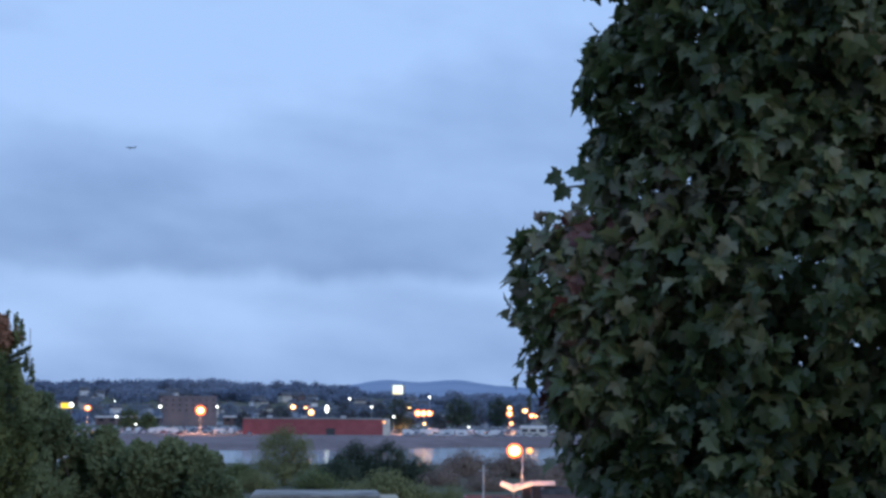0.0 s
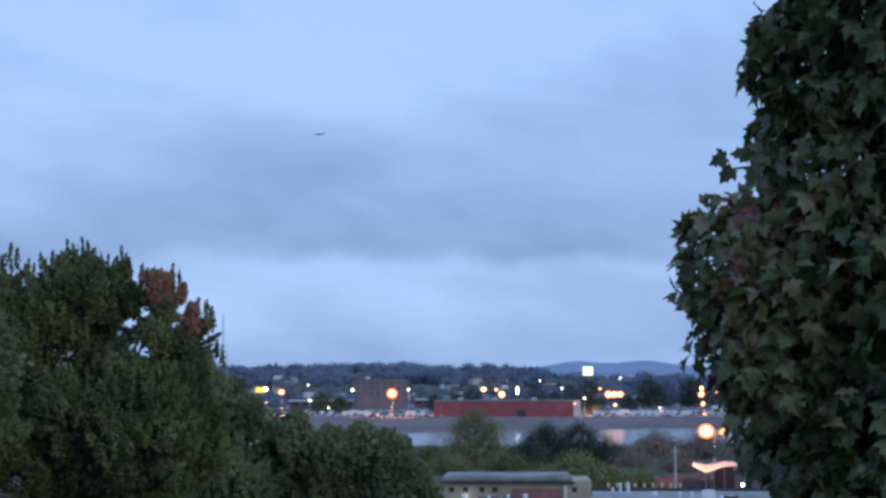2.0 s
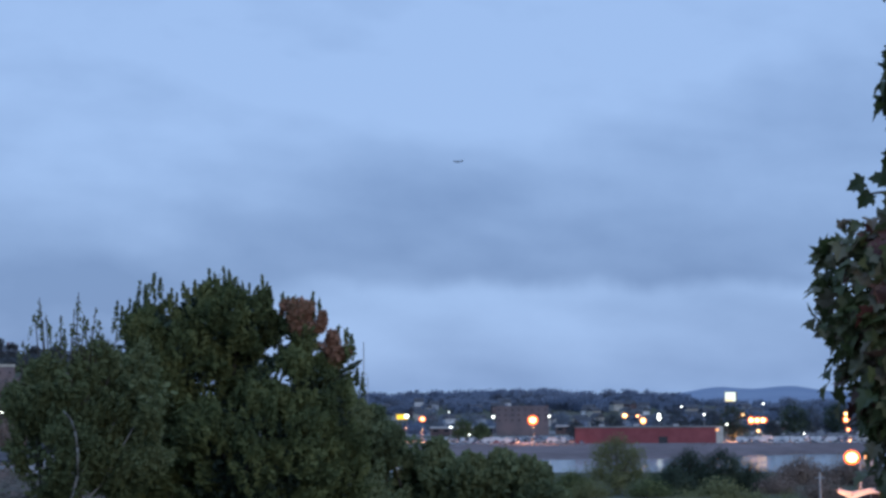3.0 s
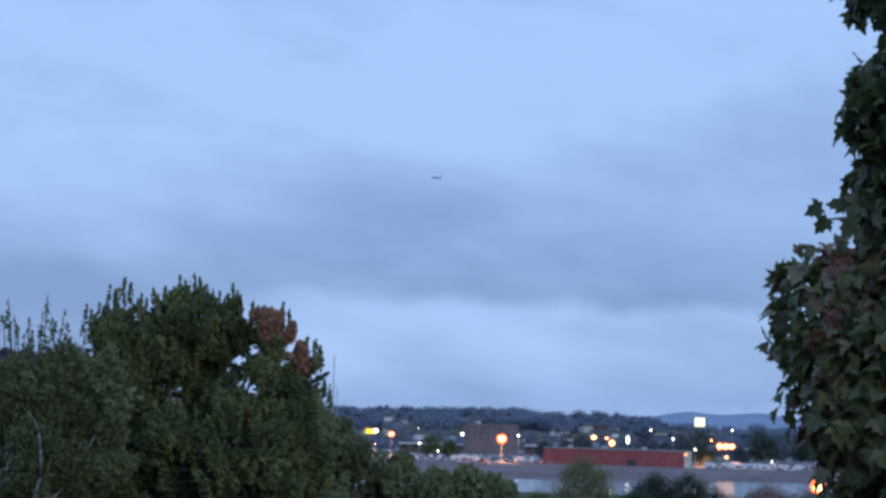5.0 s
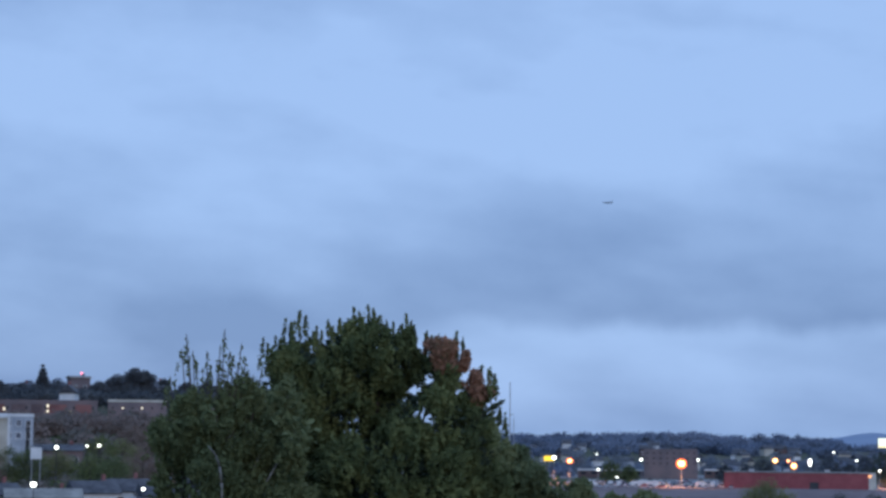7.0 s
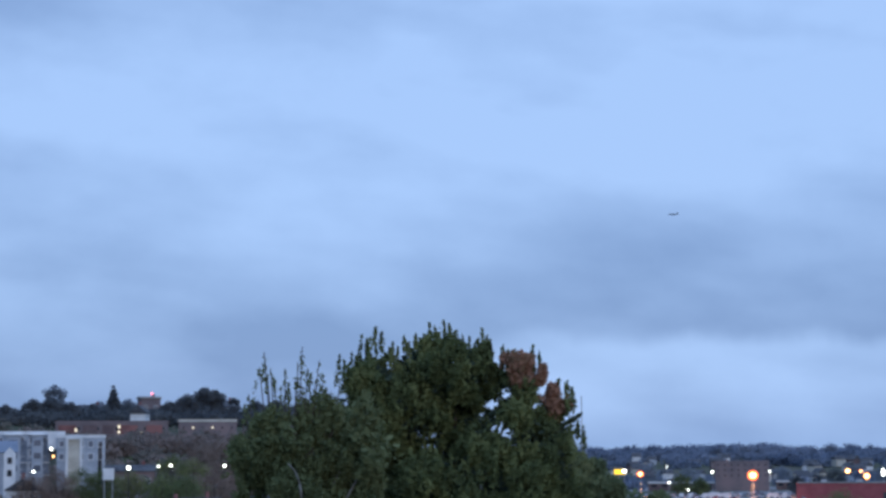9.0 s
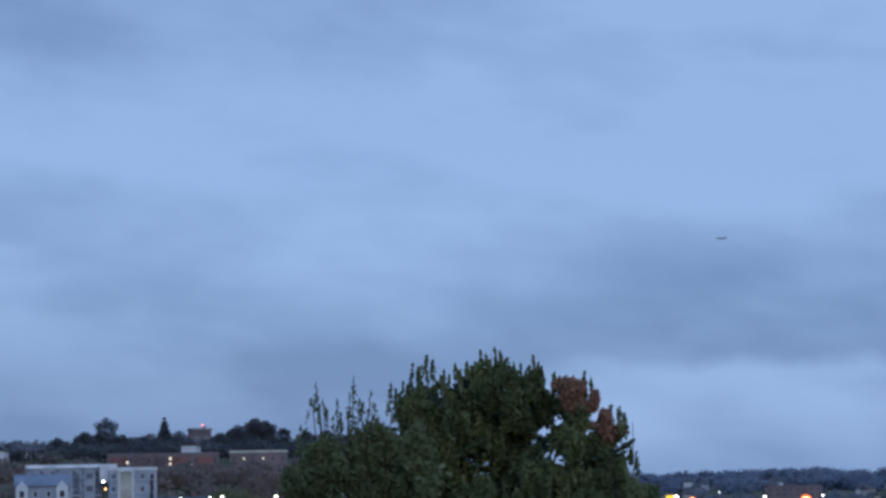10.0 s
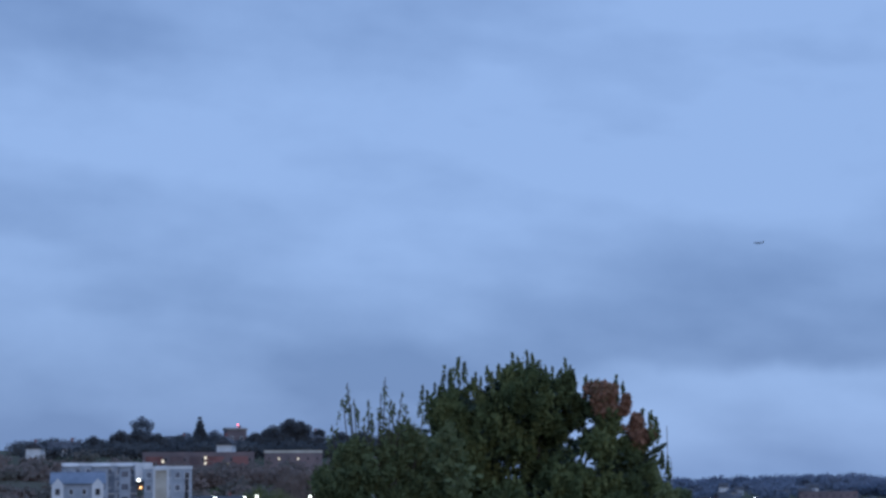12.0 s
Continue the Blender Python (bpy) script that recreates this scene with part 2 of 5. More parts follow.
# brown brick lightened towards mauve to carry the haze of distance
HILL_BRICK = material("hazed_mauve_brick", two((0.16, 0.135, 0.145), (0.25, 0.185, 0.185)), 0.85, 0.15, 6, 0.3, 12)
TAN_BRICK = material("tan_brick", two((0.28, 0.235, 0.165), (0.39, 0.33, 0.24)), 0.85, 0.5, 6, 0.25, 12)
ROOF_GREY = material("grey_roofing", [(0.1, (0.15, 0.14, 0.128)), (0.45, (0.25, 0.236, 0.215)), (0.85, (0.34, 0.322, 0.295))], 0.95, 0.3, 8, 0.2, 4, spec=0.05)
ROOF_DARK = material("dark_shingle", two((0.05, 0.05, 0.058), (0.11, 0.11, 0.12)), 0.9, 0.6, 6, 0.3, 10)
DARK_TRIM = material("dark_coping", two((0.028, 0.032, 0.045), (0.05, 0.055, 0.07)), 0.6, 0.7, 5)
WHITE_PAINT = material("white_siding", two((0.62, 0.64, 0.66), (0.78, 0.78, 0.79)), 0.7, 0.4, 5, 0.1, 8)
GREY_PAINT = material("blue_grey_siding", two((0.30, 0.34, 0.40), (0.42, 0.46, 0.52)), 0.7, 0.4, 5, 0.1, 8)
SLATE = material("slate_blue_panel", two((0.13, 0.16, 0.21), (0.19, 0.22, 0.28)), 0.7, 0.4, 5)
CREAM = material("cream_siding", two((0.45, 0.42, 0.36), (0.6, 0.57, 0.5)), 0.7, 0.4, 5, 0.1, 8)
METAL = material("galvanised_metal", two((0.35, 0.36, 0.38), (0.5, 0.51, 0.53)), 0.45, 2, 5, metal=0.6)
DARK_METAL = material("dark_metal", two((0.03, 0.03, 0.035), (0.06, 0.06, 0.065)), 0.5, 2, 5)
BLACK_RUBBER = material("rubber", two((0.012, 0.012, 0.012), (0.03, 0.03, 0.03)), 0.9, 3, 4)
CAR_PAINT = material("car_paint", [(0.05, (0.03, 0.03, 0.035)), (0.2, (0.3, 0.31, 0.33)), (0.4, (0.72, 0.72, 0.74)), (0.8, (0.2, 0.22, 0.3)), (0.9, (0.3, 0.05, 0.05))], 0.3, 1, 2, spread="object", spec=0.5)
PLANE_GREY = material("aircraft_paint", two((0.10, 0.11, 0.13), (0.16, 0.17, 0.19)), 0.5, 0.5, 4)
YELLOW_PAINT = material("yellow_paint", two((0.5, 0.43, 0.2), (0.64, 0.56, 0.3)), 0.6, 1, 4)
PINK_WHITE = material("white_canopy_sheet", two((0.5, 0.47, 0.46), (0.62, 0.585, 0.57)), 0.6, 0.4, 5)
GLASS_DARK = window_glass("dark_window_glass", (0.03, 0.035, 0.045))
# base tone lightened to imitate sky reflected in the panes
GLASS_SKY = window_glass("sky_lit_window_glass", (0.11, 0.13, 0.17))
# coloured globes round the bulbs imitate the halo of each lamp
SODIUM = glow("sodium_glare_globe", (1.0, 0.17, 0.03), 2.6)
CORE = glow("sodium_bulb", (1.0, 0.64, 0.26), 7.0)
SODIUM_STRONG = glow("sodium_glare_globe_bright", (1.0, 0.175, 0.03), 2.8)
WARM = glow("warm_light", (1.0, 0.40, 0.12), 2.4)
WHITE_LIGHT = glow("white_light", (0.95, 1.0, 0.92), 7.0)
YELLOW_SIGN = glow("yellow_sign_face", (1.0, 0.66, 0.03), 1.6)
BOARD_LIGHT = glow("lit_board_face", (0.88, 1.0, 0.93), 1.35)
BOARD_LOW = glow("lit_board_stripe", (1.0, 0.8, 0.35), 1.5)
RED_LIGHT = glow("red_beacon", (1.0, 0.16, 0.22), 5)
WINDOW_LIT = glow("lit_window", (1.0, 0.9, 0.7), 1.3)

water_mat = bpy.data.materials.new("river_water")
water_mat.use_nodes = True
nt = water_mat.node_tree
b = nt.nodes["Principled BSDF"]
b.inputs["Base Color"].default_value = (0.03, 0.04, 0.05, 1)
b.inputs["Roughness"].default_value, b.inputs["IOR"].default_value = 0.16, 1.33
tc = nt.nodes.new("ShaderNodeTexCoord")
wn = node(nt, "ShaderNodeTexNoise", Scale=0.12, Detail=5.0)
nt.links.new(tc.outputs["Object"], wn.inputs["Vector"])
bn = nt.nodes.new("ShaderNodeBump")
bn.inputs["Strength"].default_value, bn.inputs["Distance"].default_value = 0.3, 0.4
nt.links.new(wn.outputs[0], bn.inputs["Height"])
nt.links.new(bn.outputs[0], b.inputs["Normal"])


# ---- building blocks ----
EYE = 19.0


def at(az, d, z=0.0):
    a = radians(az)
    return Vector((d * math.sin(a), d * math.cos(a), z))


def step(v, lo, hi):
    t = min(1.0, max(0.0, (v - lo) / (hi - lo)))
    return t * t * (3 - 2 * t)


def shore(az):
    """Distance of the far shore of the river."""
    return 762 + 74 * step(az, 4.6, 11.0)


def land(x, y):
    """Height of the ground: the camera's hill, the flats, the river's bed, the far bank and the hills behind."""
    d = math.hypot(x, y)
    az = math.degrees(math.atan2(x, y))
    z = 17.2 * (1 - step(d, 4, 150)) if abs(az) < 100 else 17.2
    lump = noise.noise((x * 0.012, y * 0.012, 0.3))
    left = step(-az, 7.5, 11.5) * (1 - step(-az, 60, 100))
    front = 1 - step(abs(az), 60, 100)
    bed = (1 - left) * step(d, 560, 600) * (1 - step(d, shore(az) + 10, 876))
    z += front * (-5.0 * bed + (1 - left) * 1.6 * step(d, 850, 880))
    z += front * left * (4 * step(d, 90, 220) + 31 * step(d, 350, 700) - 20 * step(d, 800, 1200))
    z += front * (step(d, 1400, 2300) * (23 - 9 * step(az, 5.0, 7.5) + 5 * lump) + 2 * lump * step(d, 900, 1300))
    return z + 0.25 * lump * step(d, 20, 60)


def ground_at(az, d):
    p = at(az, d)
    return land(p.x, p.y)


def mesh_ob(name, bm, mat, smooth=False):
    me = bpy.data.meshes.new(name)
    bm.to_mesh(me)
    bm.free()
    for m in (mat if isinstance(mat, (list, tuple)) else [mat]):
        me.materials.append(m)
    if smooth:
        for p in me.polygons:
            p.use_smooth = True
    return new(name, me)


def raw_ob(name, verts, faces, mat, smooth=False):
    me = bpy.data.meshes.new(name)
    me.from_pydata([tuple(v) for v in verts], [], faces)
    me.materials.append(mat)
    if smooth:
        for p in me.polygons:
            p.use_smooth = True
    return new(name, me)


def part(name, bm, mat, parent, label="", smooth=False):
    ob = mesh_ob(name, bm, mat, smooth)
    ob.parent = parent
    return tagged(ob, label) if label else ob


def thing(name, m, label, category, group="", kind=""):
    ob = new(name)
    ob.matrix_world = m
    return tagged(ob, label, category, group, kind)


def facing(az, d, z, turn=0.0):
    """A pose whose x runs to the right and whose y runs away, as seen from the eye."""
    p = at(az, d, z)
    return pose(p.x, p.y, p.z, 0, 0, -az + turn)


def box(bm, x, y, z, sx, sy, sz, bevel=0.0):
    """A block with its base centre at (x, y, z)."""
    r = bmesh.ops.create_cube(bm, size=1, matrix=Matrix.Translation((x, y, z + sz / 2)) @ Matrix.Diagonal((sx, sy, sz, 1)))
    if bevel:
        edges = {e for v in r["verts"] for e in v.link_edges}
        bmesh.ops.bevel(bm, geom=list(edges), offset=bevel, segments=2, affect="EDGES")
    return bm


def tube(bm, a, b, r1, r2=None, n=8):
    a, b = Vector(a), Vector(b)
    d = b - a
    q = d.to_track_quat("Z", "Y").to_matrix().to_4x4()
    bmesh.ops.create_cone(bm, cap_ends=True, segments=n, radius1=r1, radius2=r1 if r2 is None else r2, depth=d.length,
                          matrix=Matrix.Translation((a + b) / 2) @ q)
    return bm


def ball(bm, x, y, z, rx, ry=None, rz=None, n=10):
    bmesh.ops.create_uvsphere(bm, u_segments=n, v_segments=max(5, n // 2 + 1), radius=1,
                              matrix=Matrix.Translation((x, y, z)) @ Matrix.Diagonal((rx, ry or rx, rz or rx, 1)))
    return bm


def gable(bm, w, d, z, rise, over=0.4):
    """A pitched roof, its ridge along x."""
    a, c, t = w / 2 + over, d / 2 + over, 0.25
    vs = [bm.verts.new(p) for p in ((-a, -c, z), (a, -c, z), (a, 0, z + rise), (-a, 0, z + rise), (-a, c, z), (a, c, z),
                                    (-a, -c, z - t), (a, -c, z - t), (-a, c, z - t), (a, c, z - t))]
    for f in ((0, 1, 2, 3), (3, 2, 5, 4), (0, 3, 4, 8, 6), (1, 7, 9, 5, 2), (6, 7, 1, 0), (4, 5, 9, 8), (6, 8, 9, 7)):
        bm.faces.new([vs[i] for i in f])
    return bm


B = bmesh.new


# ---- ground, river, far hills ----
verts, faces = [], []
angles = [*range(-180, -40, 10), *np.arange(-40, 40.1, 1.0), *range(50, 181, 10)]
radii = [0.0, 2, 4, 8, 14, 22, 32, 45, 60, 80, 100, 125, 150, 180, 220, 260, 300, 340, 380, 420, 460, 500, 540, 558, 570, 585, 600, 650, 700, 760, 820, 843,
         852, 860, 868, 878, 900, 950, 1000, 1060, 1130, 1200, 1300, 1400, 1500, 1650, 1800, 2000, 2200, 2350, 2500, 2800, 3200, 3700, 4200, 4600, 4950]
for r in radii:
    for a in angles:
        p = at(a, r)
        verts.append((p.x, p.y, land(p.x, p.y)))
n = len(angles)
for i in range(len(radii) - 1):
    for j in range(n - 1):
        faces.append((i * n + j, i * n + j + 1, (i + 1) * n + j + 1, (i + 1) * n + j))
ground = tagged(raw_ob("ground", verts, faces, GROUND, True), "grassy earth sloping down to flats and hills", "ground", kind="structure")

verts, faces = [], []
ring = [at(a, d, -1.9) for d in (540, 880) for a in np.arange(-11, 45.1, 2)]
k = len(ring) // 2
faces = [(j, j + 1, k + j + 1, k + j) for j in range(k - 1)]
water = tagged(raw_ob("water", ring, faces, water_mat), "still grey-blue river reflecting the dusk sky", "river", kind="structure")

verts, faces = [], []
cols = np.arange(-10, 45.1, 0.5)
for f, z in ((-0.08, -2.6), (0.04, -1.3), (0.3, -0.4), (0.65, 0.7), (1.0, 1.8)):
    for a in cols:
        d = shore(a) + (873 - shore(a)) * f
        verts.append(at(a, d + 3 * noise.noise((a * 3, f * 5, 2)), z + 0.3 * noise.noise((a * 2.1, f * 7, 4))))
k = len(cols)
faces = [(i * k + j, i * k + j + 1, (i + 1) * k + j + 1, (i + 1) * k + j) for i in range(4) for j in range(k - 1)]
tagged(raw_ob("river_bank", verts, faces, MUD, True), "dark muddy river bank rising from the water", "bank", kind="structure")

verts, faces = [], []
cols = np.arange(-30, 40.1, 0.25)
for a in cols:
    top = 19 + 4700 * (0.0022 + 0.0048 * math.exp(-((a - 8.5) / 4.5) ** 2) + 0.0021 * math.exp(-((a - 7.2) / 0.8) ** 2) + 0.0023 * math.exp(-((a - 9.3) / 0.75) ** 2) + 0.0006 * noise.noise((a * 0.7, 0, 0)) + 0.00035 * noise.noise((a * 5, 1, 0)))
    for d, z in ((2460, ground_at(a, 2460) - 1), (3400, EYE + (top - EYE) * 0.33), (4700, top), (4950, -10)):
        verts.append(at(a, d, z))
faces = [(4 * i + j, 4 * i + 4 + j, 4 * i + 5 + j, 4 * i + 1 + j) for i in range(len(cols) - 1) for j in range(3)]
tagged(raw_ob("backdrop", verts, faces, FAR_HILL, True), "long wooded hill far on the horizon, coloured haze blue", "hill", kind="structure")

# ---- trees ----
rng = np.random.default_rng(5)


def unit(a):
    return a / (np.linalg.norm(a, axis=1)[:, None] + 1e-9)


def leaf_quads(c, u, w, s, half=0.32, long=1.0):
    """One folded leaf at each place c: u runs along it, w out of its face, s is its size."""
    w = unit(w)
    u = unit(u - w * (u * w).sum(axis=1)[:, None])
    v = np.cross(w, u)
    s = s[:, None]
    pts = np.stack([c - u * s * 0.5 * long, c - v * s * half + w * s * 0.08, c + u * s * 0.55 * long, c + v * s * half + w * s * 0.08], 1).reshape(-1, 3)
    k = 4 * np.arange(len(c))
    faces = np.concatenate([np.stack([k, k + 1, k + 2], 1), np.stack([k, k + 2, k + 3], 1)])
    return [Vector(p) for p in pts.tolist()], faces.tolist()


def leaf_cloud(lumps, count, size, squash=0.9, shell=0.5, tall=1.0, up=0.3, upright=0.0):
    """Folded leaves strewn through rounded lumps (x, y, z, radius), more of them near the outside."""
    lumps = np.array(lumps)
    weights = lumps[:, 3] ** 2
    own = lumps[rng.choice(len(lumps), count, p=weights / weights.sum())]
    dirs = unit(rng.normal(size=(count, 3)))
    rad = own[:, 3] * (1 - shell * rng.random(count) ** 1.6)
    c = own[:, :3] + (dirs + rng.normal(size=(count, 3)) * 0.06) * rad[:, None] * np.array((1, 1, squash))
    lay = unit(rng.normal(size=(count, 3)) + np.array((0, 0, up)))
    side = rng.normal(size=(count, 3))
    if upright:
        lay = lay * 0.55 + dirs + np.array((0, 0, 0.25))
        side = unit(side) * (1 - upright) + np.array((0, 0, upright)) + dirs * 0.3
    return leaf_quads(c, side, lay, size * (0.65 + 0.7 * rng.random(count)), 0.32, tall)


def tuft_leaves(tips, ways, per, size, length, width, slim=0.2):
    """Leafy branch ends: leaves set round each stem below its tip, pointing up along it and outwards, wide in the middle and narrow at the tip."""
    n = len(tips) * per
    tip, way = np.repeat(tips, per, 0), np.repeat(ways, per, 0)
    ln = np.repeat(length * rng.uniform(0.65, 1.35, len(tips)), per)
    wd = np.repeat(width * rng.uniform(0.7, 1.3, len(tips)), per)
    f = rng.random(n) ** 0.85
    around = rng.normal(size=(n, 3))
    around = unit(around - way * (around * way).sum(axis=1)[:, None])
    out = wd * (0.10 + np.sin(np.minimum(1.0, f * 1.25) * 1.75)) * rng.uniform(0.35, 1.0, n)
    c = tip - way * (ln * f)[:, None] + around * out[:, None]
    u = way + around * 0.5 + rng.normal(size=(n, 3)) * 0.28
    w = around * 0.8 + np.array((0, -0.15, 0.55)) + rng.normal(size=(n, 3)) * 0.3
    return leaf_quads(c, u, w, size * (0.6 + 0.8 * rng.random(n)), slim)


def tuft_cloud(lumps, boughs, tufts, per, size, length=0.5, width=0.14, slim=0.24, share=0.40):
    """Boughs sat on the outside of rounded lumps; from the foot of each one leafy tufts fan upwards and out, with hollows between the boughs."""
    mids, reach = np.array([l[:3] for l in lumps]), np.array([l[3] for l in lumps])
    weights = reach ** 1.7
    tips, ways, made = [], [], 0
    while made < boughs:
        i = rng.choice(len(lumps), p=weights / weights.sum())
        d = unit((rng.normal(size=3) + np.array((0, -0.5, 0.15)))[None])[0]
        r = min(0.85, max(0.22, reach[i] * share * rng.uniform(0.7, 1.3)))
        mid = mids[i] + d * (reach[i] - r * 0.9)
        gone = np.linalg.norm(mids - mid, axis=1) < reach * 0.62
        gone[i] = False
        if gone.any():
            continue
        made += 1
        root = mid - np.array((0, 0, 0.8 * r)) - d * 0.55 * r
        out = unit(rng.normal(size=(tufts, 3)) + np.array((0, 0, 0.35)) + d * 0.75)
        tip = mid + out * r * np.array((1, 1, 1.1)) * rng.uniform(0.8, 1.1, (tufts, 1))
        tips.append(tip)
        ways.append(unit(unit(tip - root) + np.array((0, 0, 0.15)) + rng.normal(size=(tufts, 3)) * 0.14))
    return tuft_leaves(np.concatenate(tips), np.concatenate(ways), per, size, length, width, slim)


def shoots(tips, length, leaf, per=64):
    """Upright young shoots above the crown, with small leaves held close along them."""
    lean = rng.normal(size=(len(tips), 3)) * 0.09 + np.array((0, 0, 1.0))
    return tuft_leaves(np.array(tips), unit(lean), per, leaf, length, 0.055, 0.24)


def open_gaps(vf, gaps):
    """Take out the leaves in small gaps of a crown: x, height and radius of each."""
    verts, faces = [], []
    for k in range(0, len(vf[0]), 4):
        c = vf[0][k]
        if any(abs(c.x - x) < r * 1.3 and abs(c.z - z) < r * 1.3 and math.hypot(c.x - x, c.z - z) < r * (1 + 0.3 * noise.noise(c * 9)) for x, z, r in gaps):
            continue
        q = len(verts)
        verts += vf[0][k:k + 4]
        faces += [(q, q + 1, q + 2), (q, q + 2, q + 3)]
    return verts, faces


def cloud_part(name, vf, mat, parent, label=""):
    ob = raw_ob(name, vf[0], vf[1], mat)
    ob.parent = parent
    ob["kind"] = "stuff"
    return tagged(ob, label) if label else ob


def limbs(parent, base, ends, r, mat=BARK, fork=0.45):
    """A tapered trunk and its limbs, each a bent tapering tube towards the middle of a lump."""
    base = Vector(base)
    top = Vector((base.x, base.y, base.z + (max(e[2] for e in ends) - base.z) * 0.7))
    bm = B()
    prev, n = base, 5
    for i in range(1, n + 1):
        f = i / n
        p = base.lerp(top, f) + Vector((0.05 * math.sin(3 * f), 0.05 * math.cos(4 * f), 0)) * r * 8
        tube(bm, prev, p, r * (1 - 0.75 * (i - 1) / n), r * (1 - 0.75 * f), 9)
        prev = p
    part("trunk", bm, mat, parent, smooth=True)
    for e in ends:
        e = Vector(e[:3])
        f = min(0.95, max(0.15, (e.z - base.z) / (top.z - base.z) * fork))
        s = base.lerp(top, f)
        mid = s.lerp(e, 0.5) + Vector((0, 0, -0.12 * (e - s).length))
        bm = B()
        tube(bm, s, mid, r * 0.42, r * 0.26, 7)
        tube(bm, mid, e, r * 0.26, r * 0.1, 7)
        part("limb", bm, mat, parent, smooth=True)


# maple close to the eye
MAPLE_LEAF = [(0, 0), (.16, -.10), (.38, -.14), (.36, .04), (.54, .10), (.72, .40), (.55, .36), (.38, .38), (.36, .56), (.42, .68), (.22, .72), (.12, .86)]


def maple_leaf_verts(origin, along, normal, s, fold):
    side = along.cross(normal).normalized()
    pts = [(x, y) for x, y in MAPLE_LEAF] + [(0, 1.0)] + [(-x, y) for x, y in MAPLE_LEAF[:0:-1]]
    out = [origin + along * (s * 0.3)]
    for x, y in pts:
        out.append(origin + side * (s * x) + along * (s * y) + normal * (s * (fold * abs(x) - 0.42 * y * y)))
    return out


def maple_faces(k):
    m = 24
    return [(k, k + 1 + i, k + 1 + (i + 1) % m) for i in range(m)]


M_AZ, M_D = 18.0, 9.8
m_ground = ground_at(M_AZ, M_D)
maple = thing("maple_tree", facing(M_AZ, M_D, m_ground), "large maple with dense drooping dark green lobed leaves", "tree")
# rounded masses of the crown: x right, y away, height, radius
MAPLE_LUMPS = [(0.5, 0.4, 19.6, 1.35), (0.55, 0.5, 20.7, 1.2), (0.7, 0.4, 18.3, 1.15), (0.3, 0.1, 20.95, 1.0), (-0.46, 0.0, 20.55, 0.4), (-0.32, 0.0, 20.05, 0.5), (-0.84, -0.1, 19.55, 0.36),
               (-0.66, -0.1, 19.24, 0.46), (-0.47, 0.0, 18.92, 0.52), (-0.08, 0.0, 18.6, 0.68), (0.4, 0.0, 18.0, 0.85), (0.35, 0.2, 21.9, 1.0), (-0.44, 0.1, 21.34, 0.42),
               (1.6, 0.4, 19.3, 1.5), (1.7, 0.4, 20.8, 1.4), (1.6, 0.6, 17.9, 1.2), (-0.42, 0.18, 19.42, 0.45), (-0.2, 0.2, 19.0, 0.5), (-0.6, 0.1, 19.5, 0.32), (-0.6, 0.0, 20.2, 0.24)]
lumps = [(x, y, z - m_ground, r) for x, y, z, r in MAPLE_LUMPS]
limbs(maple, (1.0, 0.6, -0.3), lumps[:9], 0.17)
verts, faces, pieces = [], [], []
LEAVES = 30000
weights = np.array([l[3] ** 2 for l in lumps])
picks = rng.choice(len(lumps), LEAVES, p=weights / weights.sum())
for i in range(LEAVES):
    x, y, z, r = lumps[picks[i]]
    out = Vector(rng.normal(size=3)).normalized()
    if out.y > 0.6 and rng.random() < 0.6:
        continue
    f = 1 - 0.4 * rng.random() ** 1.3
    c = Vector((x, y, z)) + out * (r * f) * (1 + 0.16 * noise.noise(out * 3.2 + Vector((picks[i], 0, 0))))
    if any((c - Vector(l[:3])).length < l[3] * 0.62 for l in lumps):
        continue
    droop = noise.noise(c * 2.2) * 0.9
    down = (Vector((out.x * 0.8, out.y * 0.8, -0.6 + droop)) + Vector(rng.normal(size=3)) * 0.42).normalized()
    nrm = (Vector((out.x * 0.6, out.y * 0.6, 0.9)) + Vector(rng.normal(size=3)) * 0.5)
    nrm = (nrm - down * nrm.dot(down)).normalized()
    s = 0.058 + 0.046 * rng.random()
    if len(pieces) < 300 and f > 0.93 and out.y < 0.1 and out.x < 0.4:
        pieces.append((c, down, nrm, s))
        continue
    k = len(verts)
    verts += maple_leaf_verts(c, down, nrm, s, 0.22 + 0.2 * rng.random())
    faces += maple_faces(k)
# rosettes of leaves at the twig ends stand out over the darker hollows
made = 0
while made < 1450:
    x, y, z, r = lumps[rng.choice(len(lumps), p=weights / weights.sum())]
    out = Vector(rng.normal(size=3) + np.array((-0.2, -0.5, 0))).normalized()
    c0 = Vector((x, y, z)) + out * (r * rng.uniform(0.86, 1.06))
    if any((c0 - Vector(l[:3])).length < l[3] * 0.84 for l in lumps):
        continue
    made += 1
    reach = rng.uniform(0.05, 0.11)
    for j in range(rng.integers(7, 14)):
        t3 = Vector(rng.normal(size=3))
        t3 = (t3 - out * t3.dot(out)).normalized()
        c = c0 + t3 * (reach * rng.uniform(0.2, 1.2)) + out * rng.uniform(-0.08, 0.04) + Vector((0, 0, 0.03))
        down = (t3 * 0.8 + out * 0.35 + Vector((0, 0, -0.55)) + Vector(rng.normal(size=3)) * 0.3).normalized()
        nrm = out * 0.5 + Vector((0, 0, 0.7)) + Vector(rng.normal(size=3)) * 0.48
        nrm = (nrm - down * nrm.dot(down)).normalized()
        k = len(verts)
        verts += maple_leaf_verts(c, down, nrm, rng.uniform(0.052, 0.11), 0.15 + 0.2 * rng.random())
        faces += maple_faces(k)
